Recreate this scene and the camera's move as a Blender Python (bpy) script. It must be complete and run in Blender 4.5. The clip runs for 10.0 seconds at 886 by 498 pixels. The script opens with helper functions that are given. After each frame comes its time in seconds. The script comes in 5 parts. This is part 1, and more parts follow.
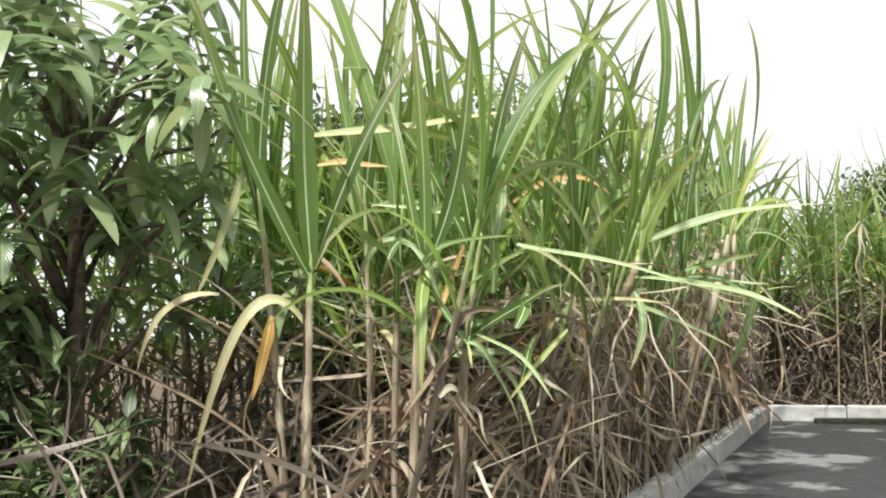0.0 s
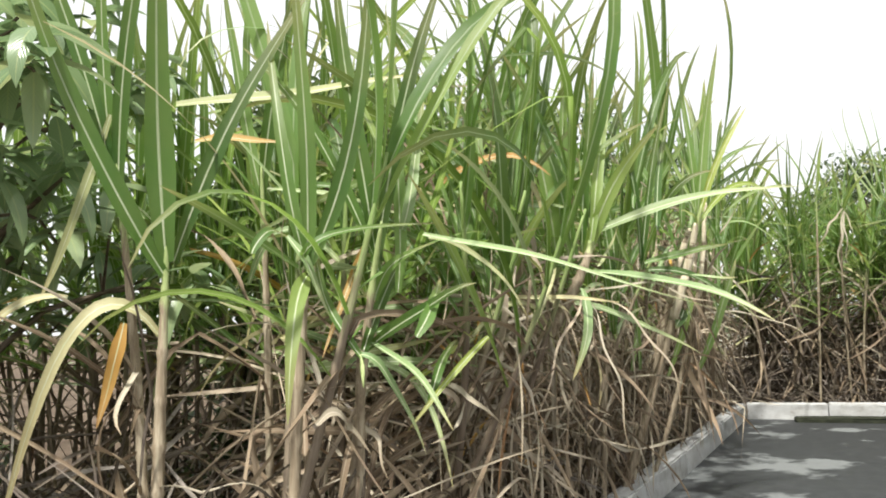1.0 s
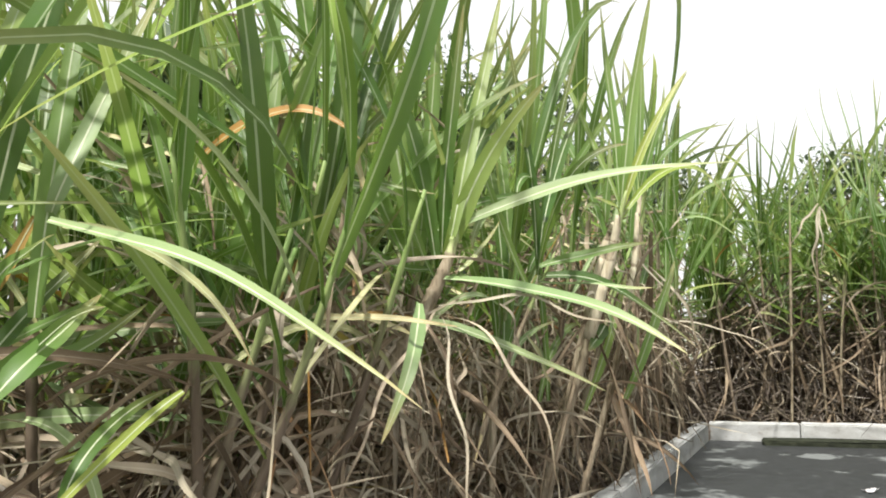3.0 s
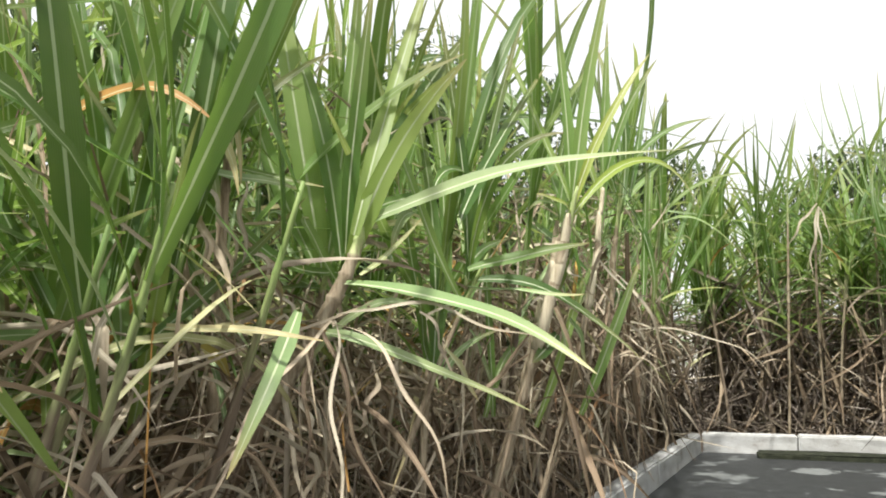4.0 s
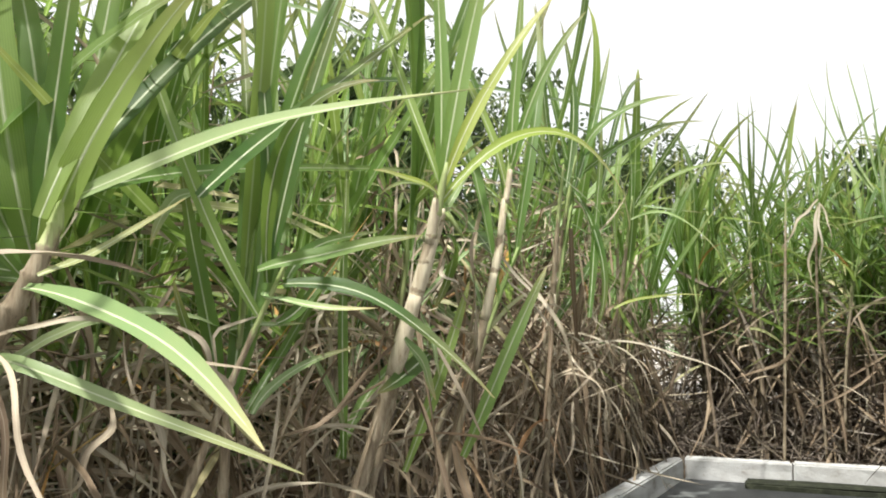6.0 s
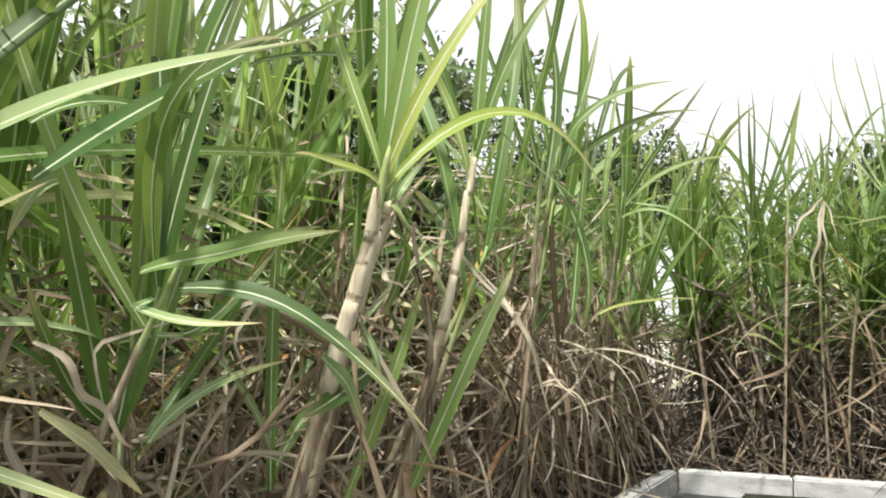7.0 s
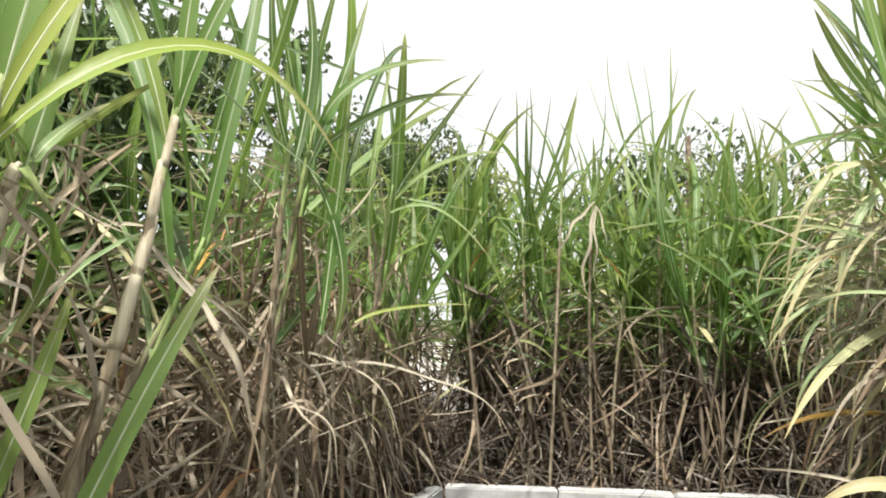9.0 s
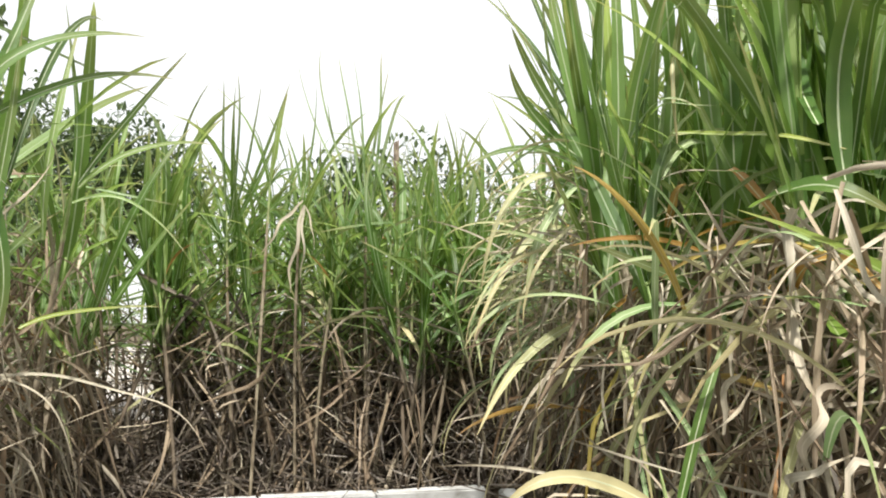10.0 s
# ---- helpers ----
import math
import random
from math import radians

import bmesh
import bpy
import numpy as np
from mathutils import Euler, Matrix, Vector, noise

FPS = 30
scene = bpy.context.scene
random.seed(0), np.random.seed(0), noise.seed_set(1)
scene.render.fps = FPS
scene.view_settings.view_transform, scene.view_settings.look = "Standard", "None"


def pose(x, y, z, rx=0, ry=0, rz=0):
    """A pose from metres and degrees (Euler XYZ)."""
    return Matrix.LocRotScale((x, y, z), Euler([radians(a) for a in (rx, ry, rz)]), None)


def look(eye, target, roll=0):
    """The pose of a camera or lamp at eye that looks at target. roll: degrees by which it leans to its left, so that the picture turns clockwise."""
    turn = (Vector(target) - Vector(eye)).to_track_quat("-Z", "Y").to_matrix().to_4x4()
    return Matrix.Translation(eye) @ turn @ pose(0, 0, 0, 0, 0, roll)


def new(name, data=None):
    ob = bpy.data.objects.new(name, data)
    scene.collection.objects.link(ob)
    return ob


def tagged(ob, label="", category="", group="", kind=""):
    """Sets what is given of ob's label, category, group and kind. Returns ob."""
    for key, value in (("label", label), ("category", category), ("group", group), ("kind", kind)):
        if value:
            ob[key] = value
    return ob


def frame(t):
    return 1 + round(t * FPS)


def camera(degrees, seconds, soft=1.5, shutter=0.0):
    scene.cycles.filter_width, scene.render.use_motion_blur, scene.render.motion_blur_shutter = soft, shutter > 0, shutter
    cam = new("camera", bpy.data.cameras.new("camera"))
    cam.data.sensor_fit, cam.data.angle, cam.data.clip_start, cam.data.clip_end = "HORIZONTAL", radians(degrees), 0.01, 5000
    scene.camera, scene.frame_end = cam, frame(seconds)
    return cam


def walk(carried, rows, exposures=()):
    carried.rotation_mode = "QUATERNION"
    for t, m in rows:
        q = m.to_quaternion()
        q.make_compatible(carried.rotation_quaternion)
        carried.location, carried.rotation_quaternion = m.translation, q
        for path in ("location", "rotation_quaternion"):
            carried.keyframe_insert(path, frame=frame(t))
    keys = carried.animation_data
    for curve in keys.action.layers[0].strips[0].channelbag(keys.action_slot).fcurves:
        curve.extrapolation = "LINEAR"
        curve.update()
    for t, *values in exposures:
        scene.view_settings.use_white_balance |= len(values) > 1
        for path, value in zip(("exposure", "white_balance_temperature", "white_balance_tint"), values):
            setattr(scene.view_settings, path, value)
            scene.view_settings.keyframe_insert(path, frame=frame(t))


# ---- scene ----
cam = camera(58.0, 10.0, soft=1.9)
ROWS = [
    (0.0, (0.548, -0.507, 0.883), (0.382, 1.475, 1.088), -1.2),
    (0.5, (0.658, -0.306, 0.897), (0.506, 1.679, 1.093), -1.5),
    (1.0, (0.752, -0.063, 0.920), (0.616, 1.924, 1.103), -1.6),
    (1.5, (0.863, 0.166, 0.938), (0.745, 2.154, 1.118), -1.8),
    (2.0, (0.980, 0.375, 0.960), (0.872, 2.365, 1.129), -1.5),
    (2.5, (1.083, 0.594, 0.975), (0.972, 2.584, 1.142), -1.1),
    (3.0, (1.200, 0.785, 0.984), (1.088, 2.774, 1.159), -1.2),
    (4.5, (1.610, 1.195, 1.010), (1.427, 3.178, 1.189), -0.6),
    (5.0, (1.750, 1.365, 1.020), (1.547, 3.346, 1.196), -0.4),
    (5.5, (1.848, 1.547, 1.027), (1.629, 3.527, 1.207), -0.3),
    (7.0, (2.020, 2.026, 1.067), (1.788, 4.005, 1.241), 0.4),
    (7.5, (2.032, 2.190, 1.077), (1.835, 4.173, 1.254), 0.7),
    (8.0, (2.045, 2.338, 1.088), (1.937, 4.327, 1.266), 0.9),
    (8.5, (2.095, 2.445, 1.096), (2.127, 4.437, 1.276), 0.9),
    (9.0, (2.158, 2.526, 1.103), (2.453, 4.497, 1.280), 0.8),
    (9.5, (2.195, 2.585, 1.108), (2.753, 4.497, 1.289), 0.6),
    (10.0, (2.212, 2.620, 1.111), (3.180, 4.360, 1.295), 0.2),
]
walk(cam, [(t, look(eye, target, roll)) for t, eye, target, roll in ROWS])

# ---- light ----
SUN_FROM = Vector((-0.16, -0.46, 1.0)).normalized()
world = bpy.data.worlds.new("sky")
scene.world = world
world.use_nodes = True
wn, wl = world.node_tree.nodes, world.node_tree.links
sky = wn.new("ShaderNodeTexSky")
sky.sky_type, sky.sun_disc = "NISHITA", False
sky.sun_elevation = math.asin(SUN_FROM.z)
sky.sun_rotation = math.atan2(SUN_FROM.x, SUN_FROM.y)
sky.dust_density, sky.air_density = 3.0, 1.0
haze = wn.new("ShaderNodeMix")
haze.data_type = "RGBA"
haze.inputs[0].default_value = 0.88
wl.new(sky.outputs[0], haze.inputs[6])
haze.inputs[7].default_value = (7.2, 7.2, 7.2, 1)
wl.new(haze.outputs[2], wn["Background"].inputs[0])
wn["Background"].inputs[1].default_value = 0.13
sun = new("sun", bpy.data.lights.new("sun", "SUN"))
sun.data.energy, sun.data.angle, sun.data.color = 5.4, radians(3), (1.0, 0.965, 0.90)
sun.matrix_basis = look((0, 0, 30), Vector((0, 0, 30)) - SUN_FROM)
scene.view_settings.exposure = 0.45


# ---- materials ----
class Mat:
    """A node material under construction."""

    def __init__(self, name):
        self.m = bpy.data.materials.new(name)
        self.m.use_nodes = True
        self.n, self.l = self.m.node_tree.nodes, self.m.node_tree.links
        self.bsdf, self.out = self.n["Principled BSDF"], self.n["Material Output"]

    def node(self, kind, **inputs):
        nd = self.n.new("ShaderNode" + kind)
        for key, value in inputs.items():
            self.put(value, nd.inputs[key])
        return nd

    def put(self, value, socket):
        if isinstance(value, bpy.types.NodeSocket):
            self.l.new(value, socket)
        else:
            socket.default_value = value

    def math(self, op, a, b=0.0, c=0.0):
        nd = self.n.new("ShaderNodeMath")
        nd.operation = op
        for value, socket in zip((a, b, c), nd.inputs):
            self.put(value, socket)
        return nd.outputs[0]

    def mix(self, f, a, b):
        nd = self.n.new("ShaderNodeMix")
        nd.data_type = "RGBA"
        for value, socket in ((f, nd.inputs[0]), (a, nd.inputs[6]), (b, nd.inputs[7])):
            self.put(value, socket)
        return nd.outputs[2]

    def ramp(self, f, stops):
        nd = self.n.new("ShaderNodeValToRGB")
        e = nd.color_ramp.elements
        while len(e) < len(stops):
            e.new(0.5)
        for el, (p, c) in zip(e, stops):
            el.position, el.color = p, (*c, 1)
        self.put(f, nd.inputs[0])
        return nd.outputs[0]

    def noise(self, scale, detail=4, coords=None, rough=0.55):
        nd = self.node("TexNoise", Scale=scale, Detail=detail, Roughness=rough)
        self.l.new(coords if coords else self.n.new("ShaderNodeTexCoord").outputs["Object"], nd.inputs["Vector"])
        return nd.outputs[0]

    def world_coords(self):
        return self.n.new("ShaderNodeNewGeometry").outputs["Position"]

    def luck(self):
        """A number of its own for each piece."""
        a = self.n.new("ShaderNodeObjectInfo").outputs["Random"]
        b = self.n.new("ShaderNodeNewGeometry").outputs["Random Per Island"]
        return self.math("FRACT", self.math("ADD", a, b))

    def bump(self, height, strength, distance):
        nd = self.node("Bump", Strength=strength, Distance=distance, Height=height)
        self.l.new(nd.outputs[0], self.bsdf.inputs["Normal"])

    def finish(self, colour, rough, leafy=0.0, spec=0.5, through_tint=None):
        self.put(colour, self.bsdf.inputs["Base Color"])
        self.put(rough, self.bsdf.inputs["Roughness"])
        self.bsdf.inputs["Specular IOR Level"].default_value = spec
        if leafy:
            t = self.node("BsdfTranslucent", Color=self.mix(0.3, colour, through_tint) if through_tint else colour)
            mx = self.node("MixShader", Fac=leafy)
            self.l.new(self.bsdf.outputs[0], mx.inputs[1])
            self.l.new(t.outputs[0], mx.inputs[2])
            self.l.new(mx.outputs[0], self.out.inputs[0])
        return self.m


def blade_material(name, stops, rib, tip, rough, leafy, streak=0.25, spec=0.5, through_tint=None):
    """A grass blade: its own tone, a pale midrib, fine long veins, a dry tip."""
    k = Mat(name)
    uv = k.n.new("ShaderNodeUVMap").outputs[0]
    xyz = k.node("SeparateXYZ", Vector=uv)
    u, v = xyz.outputs[0], xyz.outputs[1]
    base = k.ramp(k.luck(), stops)
    pos = k.world_coords()
    patch = k.noise(9.0, 3, pos)
    base = k.mix(k.math("MULTIPLY", k.math("SUBTRACT", patch, 0.35), 0.55), base, k.mix(0.5, base, (0.5, 0.46, 0.2, 1)))
    vein = k.math("SINE", k.math("MULTIPLY", u, 95.0))
    base = k.mix(k.math("MULTIPLY_ADD", vein, streak * 0.5, streak * 0.5), base, k.mix(0.55, base, (0.02, 0.03, 0.01, 1)))
    dry = k.math("MULTIPLY", k.math("POWER", v, 5.0), k.math("MULTIPLY", patch, 1.7))
    base = k.mix(dry, base, tip)
    d = k.math("ABSOLUTE", k.math("SUBTRACT", u, 0.5))
    line = k.math("MULTIPLY", k.math("LESS_THAN", d, 0.055), k.math("SUBTRACT", 0.85, k.math("MULTIPLY", v, 0.6)))
    base = k.mix(line, base, rib)
    k.bump(k.math("ADD", vein, k.math("MULTIPLY", k.noise(60.0, 2, pos), 2.0)), 0.25, 0.002)
    return k.finish(base, rough, leafy, spec, through_tint)


GREEN = blade_material("cane_leaf_green", [(0.0, (0.034, 0.108, 0.014)), (0.35, (0.072, 0.182, 0.027)), (0.65, (0.128, 0.268, 0.052)), (0.88, (0.228, 0.390, 0.108)), (1.0, (0.34, 0.47, 0.12))],
                       (0.56, 0.64, 0.42, 1), (0.42, 0.34, 0.16, 1), 0.42, 0.52, 0.3, 0.6, (0.50, 0.66, 0.12, 1))
PALEG = blade_material("cane_leaf_faded", [(0.0, (0.20, 0.33, 0.125)), (0.5, (0.265, 0.385, 0.165)), (1.0, (0.335, 0.43, 0.20))],
                       (0.66, 0.70, 0.50, 1), (0.50, 0.42, 0.2, 1), 0.40, 0.25)
LIME = blade_material("cane_leaf_lime", [(0.0, (0.30, 0.42, 0.06)), (1.0, (0.40, 0.48, 0.09))],
                      (0.62, 0.66, 0.34, 1), (0.50, 0.42, 0.2, 1), 0.40, 0.35)
PALE = blade_material("cane_leaf_pale", [(0.0, (0.40, 0.44, 0.20)), (0.5, (0.52, 0.50, 0.27)), (1.0, (0.60, 0.53, 0.29))],
                      (0.68, 0.66, 0.46, 1), (0.55, 0.42, 0.2, 1), 0.45, 0.22)
GOLD = blade_material("cane_leaf_yellowed", [(0.0, (0.55, 0.33, 0.06)), (0.5, (0.48, 0.24, 0.07)), (1.0, (0.50, 0.44, 0.10))],
                      (0.62, 0.52, 0.24, 1), (0.35, 0.2, 0.08, 1), 0.45, 0.25)
STRAWP = blade_material("cane_leaf_bleached", [(0.0, (0.42, 0.36, 0.27)), (0.5, (0.53, 0.475, 0.375)), (1.0, (0.55, 0.445, 0.33))],
                        (0.64, 0.58, 0.46, 1), (0.36, 0.27, 0.17, 1), 0.65, 0.15, 0.3, 0.3)
STRAW = blade_material("cane_leaf_dry", [(0.0, (0.105, 0.073, 0.050)), (0.25, (0.200, 0.140, 0.095)), (0.55, (0.310, 0.230, 0.158)), (0.8, (0.43, 0.345, 0.250)), (0.95, (0.52, 0.45, 0.36)), (1.0, (0.40, 0.20, 0.08))],
                       (0.40, 0.34, 0.26, 1), (0.16, 0.11, 0.07, 1), 0.7, 0.12, 0.4, 0.3)
ROT = blade_material("cane_leaf_rotted", [(0.0, (0.050, 0.037, 0.031)), (0.4, (0.090, 0.067, 0.056)), (0.8, (0.160, 0.128, 0.110)), (1.0, (0.36, 0.32, 0.285))],
                     (0.28, 0.24, 0.19, 1), (0.10, 0.075, 0.055, 1), 0.75, 0.08, 0.4, 0.3)


def rib_material():
    k = Mat("cane_midrib")
    n = k.noise(30.0, 3, k.world_coords())
    return k.finish(k.ramp(n, [(0.3, (0.46, 0.54, 0.30)), (0.7, (0.66, 0.68, 0.50))]), 0.45, 0, 0.4)


RIB = rib_material()


def stem_material():
    k = Mat("cane_stem")
    xyz = k.node("SeparateXYZ", Vector=k.n.new("ShaderNodeTexCoord").outputs["Object"])
    streak = k.node("TexNoise", Scale=1.0, Detail=5.0)
    mp = k.node("Mapping", Vector=k.n.new("ShaderNodeTexCoord").outputs["Object"])
    mp.inputs["Scale"].default_value = (90, 90, 6)
    k.l.new(mp.outputs[0], streak.inputs["Vector"])
    tone = k.ramp(k.math("MULTIPLY_ADD", streak.outputs[0], 0.7, k.math("MULTIPLY", k.luck(), 0.35)),
                  [(0.2, (0.10, 0.075, 0.052)), (0.45, (0.18, 0.140, 0.10)), (0.65, (0.27, 0.22, 0.155)), (0.85, (0.29, 0.28, 0.17))])
    v = k.node("SeparateXYZ", Vector=k.n.new("ShaderNodeUVMap").outputs[0]).outputs[1]
    young = k.ramp(k.math("MULTIPLY_ADD", streak.outputs[0], 0.3, v), [(0.78, (0, 0, 0)), (1.02, (1, 1, 1))])
    tone = k.mix(young, tone, k.ramp(streak.outputs[0], [(0.3, (0.12, 0.21, 0.05)), (0.7, (0.30, 0.38, 0.14))]))
    k.bump(streak.outputs[0], 0.5, 0.003)
    return k.finish(tone, 0.6, 0.0, 0.35)


def sheath_material():
    k = Mat("cane_sheath")
    mp = k.node("Mapping", Vector=k.n.new("ShaderNodeTexCoord").outputs["Object"])
    mp.inputs["Scale"].default_value = (70, 70, 5)
    streak = k.node("TexNoise", Scale=1.0, Detail=6.0, Roughness=0.65)
    k.l.new(mp.outputs[0], streak.inputs["Vector"])
    tone = k.ramp(streak.outputs[0], [(0.25, (0.11, 0.08, 0.052)), (0.45, (0.27, 0.215, 0.145)), (0.62, (0.42, 0.36, 0.26)), (0.8, (0.40, 0.40, 0.24))])
    v = k.node("SeparateXYZ", Vector=k.n.new("ShaderNodeUVMap").outputs[0]).outputs[1]
    young = k.ramp(k.math("MULTIPLY_ADD", streak.outputs[0], 0.3, v), [(0.93, (0, 0, 0)), (1.06, (1, 1, 1))])
    tone = k.mix(young, tone, k.ramp(streak.outputs[0], [(0.3, (0.22, 0.30, 0.09)), (0.7, (0.44, 0.50, 0.24))]))
    k.bump(streak.outputs[0], 0.8, 0.006)
    return k.finish(tone, 0.65, 0.0, 0.3)


def husk_material():
    k = Mat("cane_husk")
    mp = k.node("Mapping", Vector=k.n.new("ShaderNodeTexCoord").outputs["Object"])
    mp.inputs["Scale"].default_value = (80, 80, 7)
    streak = k.node("TexNoise", Scale=1.0, Detail=6.0, Roughness=0.65)
    k.l.new(mp.outputs[0], streak.inputs["Vector"])
    tone = k.ramp(streak.outputs[0], [(0.28, (0.30, 0.23, 0.15)), (0.40, (0.50, 0.43, 0.31)), (0.6, (0.64, 0.58, 0.43)), (0.8, (0.66, 0.66, 0.42))])
    k.bump(streak.outputs[0], 0.8, 0.005)
    return k.finish(tone, 0.6, 0.0, 0.3)


STEM, SHEATH, HUSK = stem_material(), sheath_material(), husk_material()


def broadleaf_material(name, stops, leafy=0.2, rough=0.35):
    k = Mat(name)
    uv = k.n.new("ShaderNodeUVMap").outputs[0]
    xyz = k.node("SeparateXYZ", Vector=uv)
    u, v = xyz.outputs[0], xyz.outputs[1]
    base = k.ramp(k.luck(), stops)
    d = k.math("ABSOLUTE", k.math("SUBTRACT", u, 0.5))
    side = k.math("SINE", k.math("MULTIPLY", k.math("SUBTRACT", v, k.math("MULTIPLY", d, 0.5)), 80.0))
    base = k.mix(k.math("MULTIPLY", k.math("GREATER_THAN", side, 0.75), 0.18), base, (0.34, 0.42, 0.18, 1))
    base = k.mix(k.math("MULTIPLY", k.math("LESS_THAN", d, 0.04), 0.6), base, (0.42, 0.48, 0.22, 1))
    k.bump(k.math("ADD", side, k.noise(40.0, 2)), 0.2, 0.002)
    return k.finish(base, rough, leafy, 0.8)


MANGO = broadleaf_material("tree_leaf", [(0.0, (0.13, 0.215, 0.095)), (0.5, (0.225, 0.325, 0.155)), (0.85, (0.32, 0.41, 0.22)), (1.0, (0.42, 0.48, 0.22))], 0.38, 0.28)
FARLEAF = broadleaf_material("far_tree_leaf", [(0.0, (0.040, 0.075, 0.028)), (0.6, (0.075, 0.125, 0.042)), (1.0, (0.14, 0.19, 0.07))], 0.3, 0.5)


def bark_material():
    k = Mat("bark")
    n = k.noise(22.0, 6)
    k.bump(n, 0.7, 0.01)
    return k.finish(k.ramp(n, [(0.3, (0.06, 0.045, 0.033)), (0.6, (0.17, 0.135, 0.10)), (0.8, (0.27, 0.23, 0.18))]), 0.9, 0, 0.2)


BARK = bark_material()


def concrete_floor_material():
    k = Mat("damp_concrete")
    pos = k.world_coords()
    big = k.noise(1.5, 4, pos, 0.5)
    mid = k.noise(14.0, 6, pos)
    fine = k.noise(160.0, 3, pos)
    # dark base stands in for shade; pale noise patches paint dappled sunlight into the colour
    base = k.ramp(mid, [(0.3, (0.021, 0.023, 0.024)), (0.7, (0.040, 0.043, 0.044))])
    sun_dapple = k.ramp(k.math("MULTIPLY_ADD", mid, 0.16, big), [(0.63, (0, 0, 0)), (0.68, (1, 1, 1))])
    base = k.mix(sun_dapple, base, (0.145, 0.155, 0.153, 1))
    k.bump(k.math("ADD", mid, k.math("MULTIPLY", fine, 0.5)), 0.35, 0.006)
    return k.finish(base, k.math("MULTIPLY_ADD", sun_dapple, 0.25, 0.55), 0, 0.4)


def curb_material():
    k = Mat("whitewashed_concrete")
    pos = k.world_coords()
    n, f = k.noise(7.0, 7, pos, 0.65), k.noise(55.0, 4, pos)
    base = k.ramp(n, [(0.28, (0.24, 0.22, 0.19)), (0.42, (0.43, 0.43, 0.42)), (0.7, (0.56, 0.575, 0.57))])
    base = k.mix(k.math("MULTIPLY", k.math("GREATER_THAN", f, 0.66), 0.45), base, (0.28, 0.25, 0.2, 1))
    base = k.mix(k.math("MULTIPLY", k.luck(), 0.15), base, (0.42, 0.40, 0.36, 1))
    k.bump(k.math("ADD", n, f), 0.4, 0.006)
    return k.finish(base, 0.85, 0, 0.3)


def soil_material():
    k = Mat("soil")
    pos = k.world_coords()
    n, f = k.noise(3.0, 8, pos, 0.65), k.noise(70.0, 4, pos)
    base = k.ramp(n, [(0.3, (0.055, 0.040, 0.028)), (0.55, (0.11, 0.082, 0.058)), (0.75, (0.19, 0.15, 0.11))])
    base = k.mix(k.math("MULTIPLY", k.math("GREATER_THAN", f, 0.6), 0.4), base, (0.25, 0.2, 0.14, 1))
    k.bump(k.math("ADD", n, k.math("MULTIPLY", f, 0.4)), 0.8, 0.03)
    return k.finish(base, 0.95, 0, 0.15)


def moss_material():
    k = Mat("mossy_concrete")
    pos = k.world_coords()
    n = k.noise(18.0, 7, pos, 0.7)
    k.bump(n, 0.7, 0.01)
    return k.finish(k.ramp(n, [(0.3, (0.010, 0.011, 0.008)), (0.55, (0.024, 0.028, 0.017)), (0.78, (0.075, 0.078, 0.055))]), 0.9, 0, 0.2)


def sack_material():
    k = Mat("woven_plastic")
    n = k.noise(9.0, 5)
    k.bump(k.math("ADD", n, k.noise(120.0, 2)), 0.5, 0.01)
    return k.finish(k.ramp(n, [(0.3, (0.42, 0.39, 0.40)), (0.5, (0.62, 0.60, 0.61)), (0.7, (0.74, 0.74, 0.76))]), 0.6, 0, 0.4)


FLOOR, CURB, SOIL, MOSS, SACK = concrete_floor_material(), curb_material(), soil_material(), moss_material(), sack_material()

# ---- geometry helpers ----
rng = random.Random(11)


def mesh_of(name, verts, faces, material, uvs=None, smooth=True):
    me = bpy.data.meshes.new(name)
    me.from_pydata(verts, [], faces)
    if uvs is not None:
        layer = me.uv_layers.new(name="UVMap")
        idx = np.empty(len(me.loops), dtype=np.int32)
        me.loops.foreach_get("vertex_index", idx)
        layer.data.foreach_set("uv", np.asarray(uvs, dtype=np.float32)[idx].ravel())
    me.materials.append(material)
    if smooth:
        me.polygons.foreach_set("use_smooth", [True] * len(me.polygons))
    me.update()
    return me


def part(name, me, parent, m=None, label=""):
    ob = new(name, me)
    ob.parent = parent
    if m is not None:
        ob.matrix_basis = m
    return tagged(ob, label)


